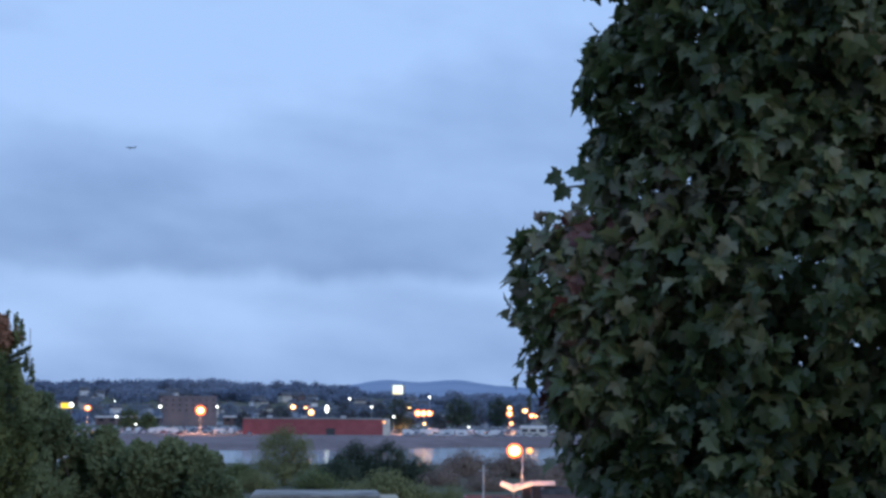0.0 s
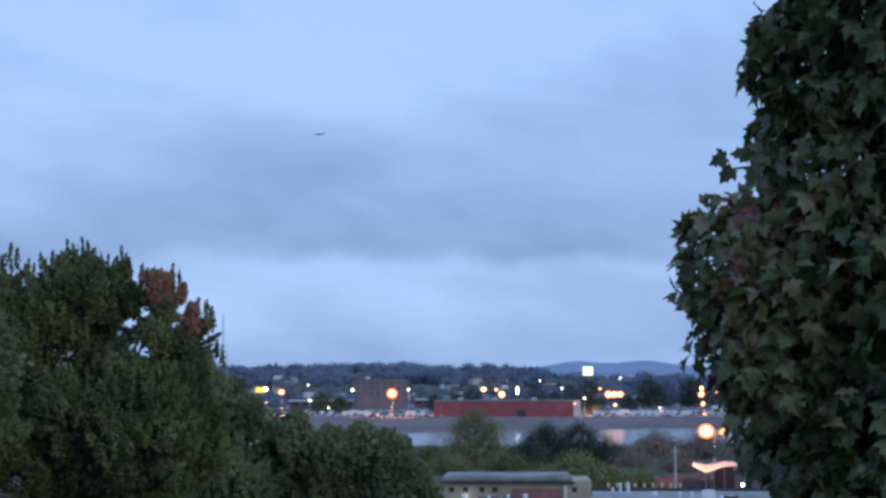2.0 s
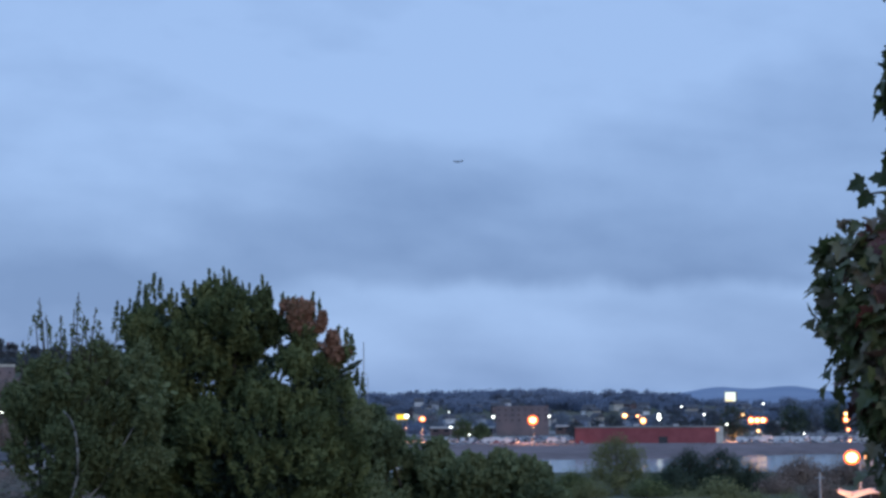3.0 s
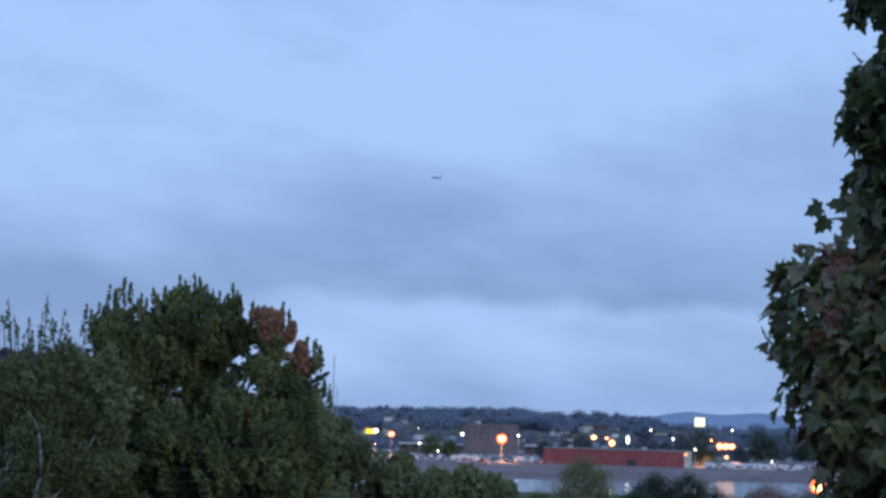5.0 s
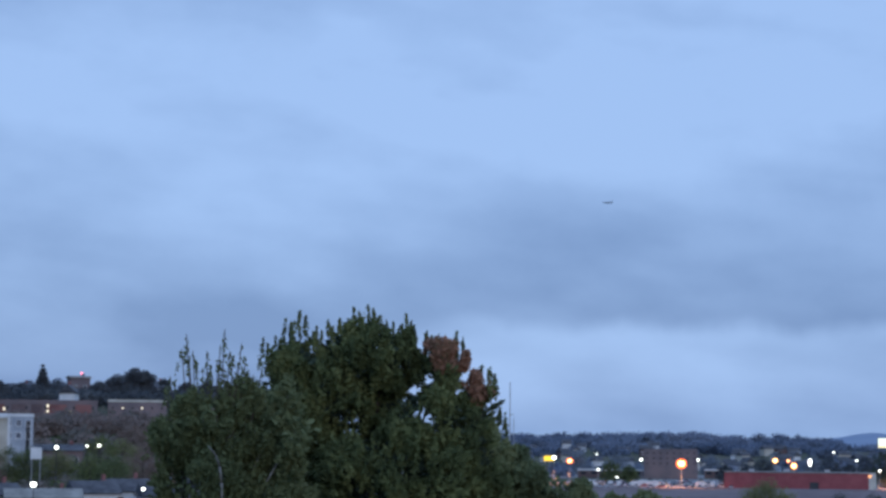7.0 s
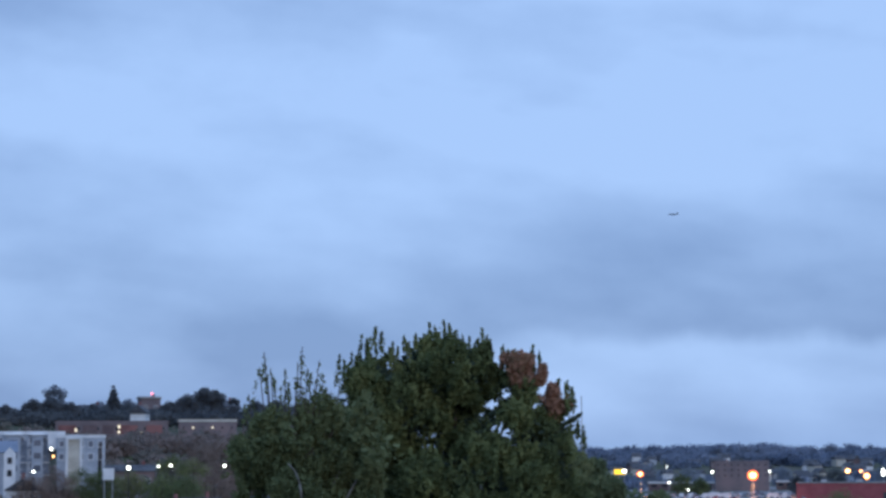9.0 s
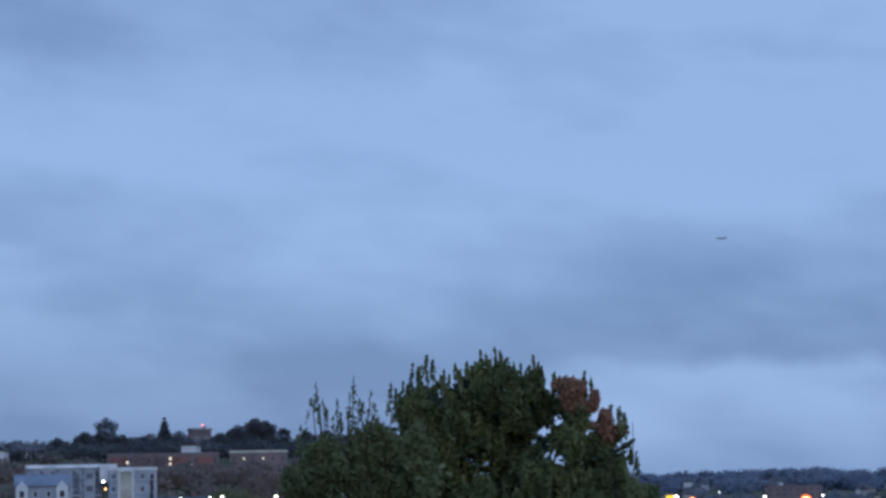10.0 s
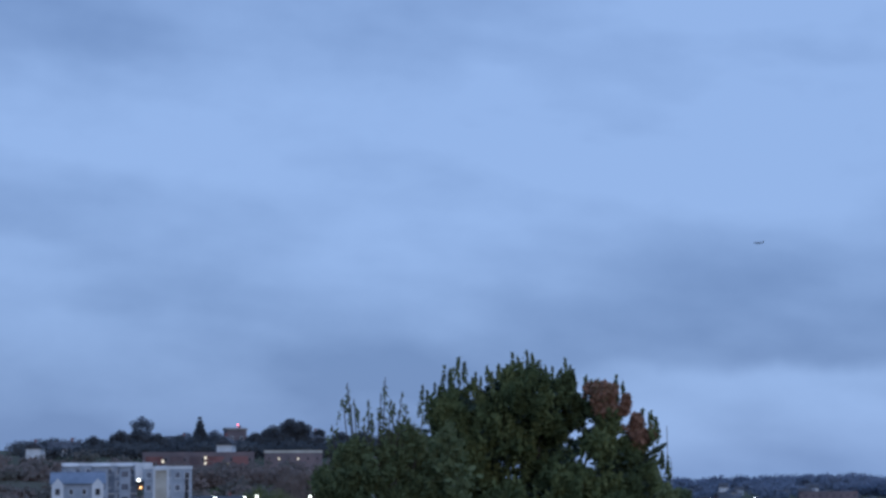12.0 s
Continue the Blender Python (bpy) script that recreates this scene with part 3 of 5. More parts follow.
for i in range(8500):
    x, y, z, r = lumps[(0, 1, 2, 3, 9, 10, 11, 13, 14, 15, 0, 1, 13, 14, 7, 8, 16, 17)[i % 18]]
    out = Vector(rng.normal(size=3)).normalized()
    c = Vector((x, y + 0.25, z)) + out * (r * rng.uniform(0.35, 0.75))
    down = (Vector((0, 0, -1)) + Vector(rng.normal(size=3)) * 0.5).normalized()
    nrm = Vector((0, -1, 0.4)) + Vector(rng.normal(size=3)) * 0.4
    nrm = (nrm - down * nrm.dot(down)).normalized()
    k = len(verts)
    verts += maple_leaf_verts(c, down, nrm, 0.115, 0.2)
    faces += maple_faces(k)
cloud_part("foliage", (verts, faces), MAPLE, maple)
# a spray that reaches out of the crown
twig = B()
TWIG = [(-0.4, 0.0, 19.98 - m_ground), (-0.7, -0.1, 20.08 - m_ground), (-0.95, -0.15, 20.05 - m_ground)]
for a, b2 in zip(TWIG, TWIG[1:]):
    tube(twig, a, b2, 0.008, 0.005, 6)
part("twig", twig, BARK, maple)

shared = []
for j in range(5):
    me = bpy.data.meshes.new("leaf")
    me.from_pydata([tuple(v) for v in maple_leaf_verts(Vector((0, 0, 0)), Vector((0, 1, 0)), Vector((0, 0, 1)), 1.0, 0.18 + 0.06 * j)], [], maple_faces(0))
    me.materials.append(MAPLE_PIECE)
    shared.append(me)
for tx, tz, ang in ((-0.82, 0.04, -1.3), (-0.93, 0.03, -1.8), (-0.90, -0.03, -2.3), (-0.74, 0.06, -1.1), (-0.78, -0.04, -2.5), (-0.66, 0.02, -1.9), (-0.7, -0.05, -2.7)):
    d = Vector((math.sin(ang), -0.2, math.cos(ang))).normalized()
    nn = Vector((0.2, -1, 0.5))
    pieces.append((Vector((tx - 0.02, -0.15, TWIG[1][2] + tz)), d, (nn - d * nn.dot(d)).normalized(), 0.09))
for j, (c, d, nn, s) in enumerate(pieces):
    leaf = new("leaf", shared[j % 5])
    leaf.parent = maple
    side = d.cross(nn).normalized()
    leaf.matrix_local = Matrix.Translation(c) @ Matrix((side, d, nn)).transposed().to_4x4() @ Matrix.Diagonal((s, s, s, 1))


def tree(name, az, d, lumps, count, size, mats, label, trunk=0.16, base=None, tips=(), shoot=0.7, shoot_leaf=0.16, depth=0.7, extra=(), shell=0.55, tall=1.0, bark=BARK, upright=0.0, sprigs=0, spray=None, gaps=()):
    """A tree from lumps (x right, world height, radius), seen from the eye; extra: more (lumps, count, material, label)."""
    g = ground_at(az, d) if base is None else base
    t = thing(name, facing(az, d, g), label, "tree")
    full = [(x, depth * r * (0.5 if i % 2 else -0.5), z - g, r) for i, (x, z, r) in enumerate(lumps)]
    limbs(t, (0, 0, -0.3), full, trunk, bark)
    if spray:
        holes = [(x, z - g, r * 1.4) for x, z, r in gaps]
        cloud_part("crown", open_gaps(tuft_cloud(full, *spray), holes), mats, t)
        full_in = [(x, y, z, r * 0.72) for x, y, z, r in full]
        # in a LEAF crown the inner shade is put into darker leaves
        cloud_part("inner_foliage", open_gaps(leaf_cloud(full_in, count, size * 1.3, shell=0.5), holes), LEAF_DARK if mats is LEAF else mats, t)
    else:
        cloud_part("crown", leaf_cloud(full, count, size, shell=shell, tall=tall, upright=upright), mats, t)
    for i in range(sprigs):
        x, y, z, r = full[i % min(len(full), 9)]
        a = rng.uniform(-1.3, 1.3)
        tips = [*tips, (x + r * math.sin(a), g + z + r * math.cos(a) * 0.9 + rng.uniform(0.0, 0.3))]
    if tips:
        if bark is BARK_PALE:
            for x, z in tips:
                bm = B()
                tube(bm, (x, 0, z - g), (x * 0.85 + 0.05, 0, z - g - 1.0), 0.008, 0.014, 6)
                tube(bm, (x * 0.85 + 0.05, 0, z - g - 1.0), (x * 0.5 + 0.1, 0, z - g - 2.6), 0.014, 0.03, 6)
                part("stem", bm, BARK, t)
        cloud_part("young_growth", shoots([(x, rng.normal() * (0.06 if bark is BARK_PALE else 0.3), z - g) for x, z in tips], shoot, shoot_leaf, 22 if bark is BARK_PALE else 64), mats, t)
    for more, cnt, mat, lab in extra:
        fl = [(x, -0.5 * r, z - g, r) for x, z, r in more]
        cloud_part("autumn_foliage", open_gaps(tuft_cloud(fl, cnt // 600, 13, 34, spray[3], 0.36, 0.11), [(x, z - g, r * 1.4) for x, z, r in gaps]), mat, t, lab)
    return t


MAIN = [(-1.72, 20.85, 0.82), (-0.56, 21.1, 1.15), (0.29, 21.15, 1.05), (0.93, 21.2, 0.72), (1.7, 20.7, 0.72), (2.6, 20.1, 0.55), (-1.85, 19.7, 1.02), (-0.44, 19.75, 1.8),
        (1.4, 19.5, 1.35), (1.25, 20.4, 0.5), (2.3, 19.0, 1.1), (-1.59, 18.0, 2.2), (0.66, 17.6, 2.3), (2.2, 17.5, 1.6), (-1.0, 20.3, 0.9), (-0.2, 20.35, 0.85), (-2.2, 20.3, 0.7), (-2.3, 20.95, 0.45), (-2.35, 19.2, 0.9), (-1.3, 21.25, 0.55), (-2.35, 18.3, 1.0)]
MAIN_TIPS = [(-2.12, 22.2), (-1.76, 22.39), (-1.34, 22.03), (-1.05, 22.16), (-0.41, 22.51), (-0.05, 22.58), (0.28, 22.3), (0.92, 22.35), (1.44, 21.92), (2.22, 21.91),
             (1.75, 21.85), (2.05, 21.7), (3.05, 21.0), (2.85, 21.05), (-2.69, 21.68), (-2.4, 21.8), (-0.75, 22.2), (0.6, 22.1), (-1.9, 22.1), (0.1, 22.4), (3.3, 20.0)]
GAPS = [(1.18, 20.37, 0.11), (1.5, 20.69, 0.12), (1.16, 19.8, 0.08), (1.5, 19.64, 0.10), (0.15, 21.41, 0.08), (0.75, 20.96, 0.08), (0.9, 20.1, 0.08), (-1.4, 21.38, 0.10), (0.45, 20.94, 0.08),
        (1.03, 20.44, 0.10), (1.28, 20.5, 0.10), (0.78, 19.73, 0.07), (1.38, 19.72, 0.09), (1.5, 21.3, 0.08), (1.42, 20.15, 0.07), (-0.9, 20.9, 0.06), (1.0, 20.75, 0.06)]
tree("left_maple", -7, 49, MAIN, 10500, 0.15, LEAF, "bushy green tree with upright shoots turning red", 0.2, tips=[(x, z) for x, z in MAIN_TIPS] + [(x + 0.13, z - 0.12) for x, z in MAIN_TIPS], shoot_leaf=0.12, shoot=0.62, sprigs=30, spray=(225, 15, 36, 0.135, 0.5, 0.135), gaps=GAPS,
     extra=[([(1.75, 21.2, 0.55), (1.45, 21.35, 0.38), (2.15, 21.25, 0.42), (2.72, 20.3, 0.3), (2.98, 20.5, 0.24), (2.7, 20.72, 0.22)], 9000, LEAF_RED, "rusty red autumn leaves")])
left_maple = bpy.data.objects["left_maple"]
g = ground_at(-7, 49)
bm = B()
tube(bm, (2.5, -0.4, 19.55 - g), (3.2, -0.45, 20.05 - g), 0.03, 0.01, 6)
part("side_limb", bm, BARK, left_maple)
ends = np.array([(3.36, -0.45, 20.17 - g), (3.2, -0.4, 19.9 - g), (3.15, -0.5, 20.08 - g), (3.3, -0.45, 19.75 - g), (2.95, -0.45, 19.8 - g)])
cloud_part("side_spray", tuft_leaves(ends, unit(ends - np.array((2.4, -0.4, 19.5 - g))), 60, 0.13, 0.45, 0.06, 0.2), LEAF_DARK, left_maple)
SIDE = [(-2.4, 17.5, 1.2), (-1.05, 17.0, 1.25), (0.7, 16.5, 1.25), (2.1, 15.9, 1.4), (3.1, 15.0, 1.4), (-0.06, 14.91, 2.1), (-2.72, 15.3, 2.5), (1.9, 14.0, 2.1), (3.6, 13.8, 1.3), (-4.5, 15.5, 2.2), (-5.6, 15.0, 2.2), (1.9, 16.6, 1.0), (2.7, 16.25, 1.1), (3.45, 15.6, 1.05), (3.95, 14.8, 1.0), (3.1, 16.35, 0.85), (3.75, 15.75, 0.9), (2.3, 16.75, 0.75),
        (-2.8, 18.55, 0.95), (-2.05, 18.05, 0.9), (-1.35, 17.65, 0.8), (-0.6, 17.3, 0.8), (0.25, 17.05, 0.8), (1.2, 16.85, 0.75)]
tree("broad_tree", -1, 62, [(x, z + 0.2, r) for x, z, r in SIDE], 9000, 0.2, LEAF_MID, "low broad green tree on the slope", 0.18, spray=(230, 15, 34, 0.17, 0.55, 0.19, 0.28, 0.42))
BIRCH = [(-0.11, 19.85, 0.5), (0.78, 19.85, 0.55), (0.3, 19.45, 0.75), (-0.1, 18.7, 0.85), (-0.36, 19.15, 0.8), (0.77, 19.05, 1.05), (-0.75, 19.2, 0.42), (1.0, 20.3, 0.4), (0.14, 18.08, 1.25), (1.55, 20.0, 0.5), (2.05, 20.15, 0.45), (1.5, 19.2, 0.85), (2.2, 19.3, 0.8), (1.6, 18.0, 1.2)]
tree("young_birch", -12, 44, BIRCH, 1200, 0.15, LEAF_GREY, "thin grey-green birch with sparse leggy shoots", 0.10,
     tips=[(-0.26, 21.49), (0.6, 21.61), (0.21, 21.1), (0.98, 21.29), (-0.61, 20.54), (-0.11, 21.11), (0.45, 20.9), (0.8, 21.0), (0.3, 20.8), (-0.36, 21.15), (-0.18, 21.0), (0.5, 21.25), (0.72, 21.1), (0.12, 20.7), (0.3, 20.75), (0.9, 20.85),
           (1.08, 20.95), (-0.7, 20.3), (-0.5, 20.35), (-0.02, 20.8), (0.62, 20.7), (1.25, 20.6), (1.45, 20.75)], shoot=0.7, shoot_leaf=0.12, bark=BARK_PALE, spray=(100, 12, 32, 0.115, 0.6, 0.11))


birch = bpy.data.objects["young_birch"]
g = ground_at(-12, 44)
bm = B()
LIMB = [(0.28, -1.5, 18.98 - g), (0.44, -1.55, 18.8 - g), (0.53, -1.5, 18.55 - g), (0.58, -1.4, 18.2 - g), (0.6, -1.2, 17.6 - g), (0.15, -0.6, 15.8 - g), (0.0, 0.0, 14.0 - g)]
for j in range(len(LIMB) - 1):
    tube(bm, LIMB[j], LIMB[j + 1], 0.013 + 0.005 * j, 0.018 + 0.005 * j, 8)
part("pale_limb", bm, BARK_PALE, birch, "pale bare limb showing outside the leaves", True)


def mid_tree(name, az, d, top, r, mat, label, count=2500, size=0.75, flat=0.8):
    g = ground_at(az, d)
    h = top - g
    lumps = [(0, top - 0.42 * r, r * 0.45), (-0.45 * r, top - 0.7 * r, r * 0.45), (0.5 * r, top - 0.75 * r, r * 0.5), (0, g + h * 0.45, r * 0.8),
             (-0.6 * r, g + h * 0.35, r * 0.5), (0.6 * r, g + h * 0.33, r * 0.55), (0, g + h * 0.2, r * 0.7)]
    lumps = [(x, max(z, g + rr * 0.5), rr) for x, z, rr in lumps]
    return tree(name, az, d, lumps, int(count * 2.4), size * 0.62, mat, label, r * 0.07, base=g, shell=0.75, upright=0.5)


mid_tree("willow", 4.3, 420, 13.6, 6.8, LEAF_OLIVE, "tall yellow-green tree beside the river", 3200, 0.7)
mid_tree("river_tree", 6.4, 430, 10.0, 6.0, LEAF_DARK, "dark leafy tree beside the river", 3000, 0.7)
mid_tree("river_tree", 7.35, 425, 10.2, 4.6, LEAF_DARK, "dark leafy tree beside the river", 2600, 0.6)
mid_tree("river_tree", 5.9, 410, 6.4, 4.6, LEAF_DARK, "dark leafy tree beside the river", 2200, 0.6)
mid_tree("river_tree", 8.1, 430, 6.9, 5.8, LEAF_DARK, "low dark leafy tree beside the river", 2600, 0.6)
mid_tree("river_tree", 3.0, 420, 5.6, 4.6, LEAF, "low green tree beside the river", 2000, 0.6)
mid_tree("bush", 7.25, 330, 6.0, 6.2, LEAF_OLIVE, "rounded pale olive bush behind a building", 4200, 0.8)
mid_tree("bush", 8.3, 335, 4.4, 4.2, LEAF_OLIVE, "rounded pale olive bush behind a building", 2200, 0.45)
mid_tree("bush", 9.2, 340, 3.4, 4.0, LEAF_OLIVE, "low olive bush behind a fence", 1800, 0.45)
mid_tree("scrub", 9.6, 470, 6.6, 6.5, LEAF_BROWN, "brown scrub on the river bank", 2200, 0.8)
mid_tree("scrub", 11.0, 470, 6.4, 7.0, LEAF_BROWN, "brown scrub on the river bank", 2200, 0.8)
mid_tree("scrub", 12.6, 460, 6.2, 7.0, LEAF_BROWN, "brown scrub on the river bank", 2000, 0.8)
for az, d, top, r, mat in ((2.3, 380, 4.6, 4.5, LEAF), (3.5, 390, 4.4, 4.5, LEAF_OLIVE), (5.2, 400, 4.2, 5.0, LEAF), (5.7, 450, 5.2, 5.0, LEAF_DARK), (7.4, 440, 4.6, 5.0, LEAF_DARK),
                           (6.3, 350, 3.6, 4.2, LEAF_OLIVE), (8.9, 420, 4.0, 5.0, LEAF_BROWN), (10.2, 400, 3.4, 5.0, LEAF_BROWN), (11.9, 420, 3.6, 5.5, LEAF_BROWN), (1.2, 400, 4.0, 5.0, LEAF)):
    mid_tree("bush", az, d, top, r, mat, "rounded bush on the flats by the river", 1800, 0.5)
mid_tree("street_tree", 7.65, 940, 20.0, 7.5, LEAF_DARK, "dark tree below a lit sign board", 1200, 1.2)
# the farther of these trees take the haze-tinted leaf colours
for az, d, top, r, mat in ((-0.2, 985, 13.5, 5.5, LEAF_GREY), (0.35, 990, 11.0, 4.6, LEAF_GREY), (-2.6, 980, 15.0, 6.5, LEAF_GREY), (3.1, 1010, 12.0, 4.5, HAZED_LEAF), (3.75, 1000, 13.0, 5.5, HAZED_LEAF), (4.2, 1180, 15.5, 7.0, HAZED_LEAF),
                           (6.1, 1130, 17.0, 7.5, HAZED_LEAF), (6.65, 1080, 13.0, 5.0, HAZED_LEAF), (7.1, 1200, 17.5, 7.0, HAZED_LEAF), (5.6, 1250, 16.5, 8.0, HAZED_GREY_LEAF), (2.7, 1300, 16.5, 7.5, HAZED_GREY_LEAF),
                           (0.0, 1320, 17.0, 8.0, HAZED_GREY_LEAF), (-1.2, 1340, 17.5, 8.5, HAZED_GREY_LEAF), (8.8, 1000, 11.5, 4.5, HAZED_LEAF), (9.9, 1190, 18.0, 8.5, HAZED_LEAF), (11.2, 1180, 17.5, 8.5, HAZED_LEAF), (12.0, 1180, 18.5, 9.0, HAZED_LEAF)):
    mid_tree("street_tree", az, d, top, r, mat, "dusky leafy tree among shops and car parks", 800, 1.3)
mid_tree("street_tree", 9.4, 1150, 21.0, 10, LEAF_DARK, "dark tree behind a car park", 1200, 1.6)
mid_tree("street_tree", 10.6, 1200, 20.5, 9, LEAF_DARK, "dark tree behind a car park", 1200, 1.6)
mid_tree("slope_shrub", 12.6, 120, 11.9, 3.4, LEAF_GREY, "grey-green shrub on the near slope", 6000, 0.3)
mid_tree("slope_shrub", 14.2, 110, 11.6, 3.2, LEAF_GREY, "grey-green shrub on the near slope", 6000, 0.3)


def woods(name, spots, per, mat, label, leaf=0.42, upright=0.0):
    """Far woods: for every spot (az, d, height, radius) a crown of clumps on a trunk, all one mesh."""
    verts, faces = [], []
    for az, d, h, r in spots:
        p = at(az, d)
        g = land(p.x, p.y) - 0.5
        lumps = [(p.x, p.y, g + h - r * 0.7, r * 0.7), (p.x + r * 0.5, p.y, g + h * 0.5, r * 0.75), (p.x - r * 0.5, p.y, g + h * 0.5, r * 0.7), (p.x, p.y, g + h * 0.3, r * 0.8)]
        v, f = leaf_cloud(lumps, per, r * leaf, shell=0.8, upright=upright)
        k = len(verts)
        verts += v
        faces += [tuple(i + k for i in t) for t in f]
        k = len(verts)
        verts += [Vector((p.x - 0.3, p.y, g)), Vector((p.x + 0.3, p.y, g)), Vector((p.x, p.y + 0.3, g)), Vector((p.x, p.y, g + h * 0.7))]
        faces += [(k, k + 1, k + 3), (k + 1, k + 2, k + 3), (k + 2, k, k + 3)]
    ob = raw_ob(name, verts, faces, mat)
    return tagged(ob, label, "woods", kind="stuff")


spots = []
for i in range(330):
    spots.append((rng.uniform(-5, 6.5), rng.uniform(1800, 2450), 6 + 10 * rng.random() ** 1.8, rng.uniform(5, 11)))
for i in range(170):
    spots.append((rng.uniform(6.3, 14), rng.uniform(1500, 2450), rng.uniform(3.0, 5.5), rng.uniform(6, 11)))
for i in range(95):
    spots.append((rng.uniform(-5, 14), rng.uniform(1200, 1700), rng.uniform(6, 10), rng.uniform(4, 7)))
woods("far_woods", spots, 230, FAR_WOOD, "distant woods on a low ridge, coloured haze blue", 0.36, 0.3)
woods("bank_scrub", [(a, shore(a) + (868 - shore(a)) * rng.uniform(0.08, 0.95), rng.uniform(1.0, 2.0), rng.uniform(1.6, 3.2)) for a in rng.uniform(-3, 13.5, 560)], 90, HILL_SCRUB, "low brown scrub along the muddy far bank", 0.3)
BUILT = [(-21.2, -16.6, 455, 485), (-18.6, -13.0, 560, 600)]


def hillside(count, d0, d1, h0, h1, r0, r1):
    out = []
    while len(out) < count:
        az, d = rng.uniform(-24, -8.0), rng.uniform(d0, d1)
        if not any(a < az < b and c < d < e for a, b, c, e in BUILT):
            out.append((az, d, rng.uniform(h0, h1), rng.uniform(r0, r1)))
    return out


woods("hillside_scrub", hillside(640, 260, 600, 1.8, 3.4, 3.0, 5.0), 240, HILL_SCRUB, "brown leafless scrub over the hillside", 0.36, 0.3)
woods("hillside_thicket", [(rng.uniform(-18.8, -12.2), rng.uniform(535, 556), rng.uniform(4.0, 6.5), rng.uniform(2.8, 4.2)) for i in range(80)], 260, HILL_SCRUB, "brown bare thicket below brick apartment blocks", 0.32, 0.3)
woods("hillside_shrubs", hillside(150, 260, 560, 2.2, 4.0, 2.0, 3.4), 260, LEAF_GREY, "grey-green shrubs over the hillside", 0.26, 0.4)
woods("hilltop_wood", [(rng.uniform(-22, -8.5), rng.uniform(612, 660), rng.uniform(3.8, 6.0), rng.uniform(3, 4.5)) for i in range(120)], 420, HAZED_LEAF, "dark wood along the hilltop", 0.24, 0.4)
for az, d, top, r, mat in ((-19.0, 432, 17.5, 4.5, LEAF_BROWN), (-18.3, 436, 18.6, 4.6, LEAF_BROWN), (-17.6, 440, 18.8, 4.2, LEAF_GREY), (-17.0, 440, 18.6, 4.4, LEAF_GREY), (-16.2, 445, 18.0, 4.5, LEAF_OLIVE),
                           (-15.3, 420, 17.6, 5.0, LEAF), (-14.6, 415, 17.0, 4.6, LEAF_GREY), (-13.8, 425, 18.4, 5.0, LEAF_BROWN), (-12.9, 430, 19.0, 5.0, LEAF_BROWN),
                           (-15.0, 430, 21.4, 4.4, LEAF), (-14.4, 440, 20.6, 4.4, LEAF_OLIVE), (-13.6, 470, 25.0, 5.0, LEAF_BROWN), (-13.0, 480, 26.5, 5.4, LEAF_BROWN), (-12.4, 470, 25.5, 5.0, LEAF_BROWN), (-14.1, 500, 25.0, 5.0, LEAF_BROWN), (-11.8, 480, 26.0, 5.4, LEAF_BROWN)):
    mid_tree("hillside_tree", az, d, top, r, mat, "half-bare autumn tree on the hillside", 2200, 0.5)


# ---- hilltop on the far left ----
def hill_tree(az, d, h, r, label, mat=HAZED_LEAF, per=900):
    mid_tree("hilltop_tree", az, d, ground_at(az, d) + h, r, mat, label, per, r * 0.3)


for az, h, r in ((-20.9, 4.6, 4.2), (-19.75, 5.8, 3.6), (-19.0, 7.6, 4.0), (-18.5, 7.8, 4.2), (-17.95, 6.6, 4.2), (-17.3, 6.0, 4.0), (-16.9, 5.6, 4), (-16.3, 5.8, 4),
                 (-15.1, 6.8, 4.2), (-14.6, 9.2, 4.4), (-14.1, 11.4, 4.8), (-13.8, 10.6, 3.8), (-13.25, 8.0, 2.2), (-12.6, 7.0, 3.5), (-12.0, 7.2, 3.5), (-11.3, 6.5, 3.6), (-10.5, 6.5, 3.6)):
    hill_tree(az, 640, h, r, "dark round tree on the hilltop", HAZED_LEAF, 1600)
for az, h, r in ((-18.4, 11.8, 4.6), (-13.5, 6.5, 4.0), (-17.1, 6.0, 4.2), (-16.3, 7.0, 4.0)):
    hill_tree(az, 690, h, r, "thin grey tree on the hilltop", HAZED_GREY_LEAF, 900)

g = ground_at(-16.72, 650)
pine = thing("conifer", facing(-16.72, 650, g), "narrow dark conifer on the hilltop", "tree")
limbs(pine, (0, 0, -0.3), [(0, 0, 10.5)], 0.3)
cloud_part("crown", leaf_cloud([(0, 0, 3.0 + 1.35 * i, 2.9 - 0.38 * i) for i in range(7)], 2600, 0.8, squash=0.6, shell=0.7), HAZED_LEAF, pine)


def window(parent, x, y, z, w, h, mat=None, trim=None):
    """A window in a wall that faces -y: frame proud of the wall, glass set back in it, a sill."""
    bm = B()
    t = 0.12
    for bx, bz, sx, sz in ((x, z, w, t), (x, z + h - t, w, t), (x - w / 2 + t / 2, z + t, t, h - 2 * t), (x + w / 2 - t / 2, z + t, t, h - 2 * t)):
        box(bm, bx, y - 0.02, bz, sx, 0.12, sz)
    fr = part("window", bm, trim or WHITE_PAINT, parent)
    part("pane", box(B(), x, y + 0.005, z + t, w - 2 * t, 0.02, h - 2 * t), mat or GLASS_DARK, fr)
    part("sill", box(B(), x, y - 0.08, z - 0.08, w + 0.2, 0.24, 0.08), trim or WHITE_PAINT, fr)


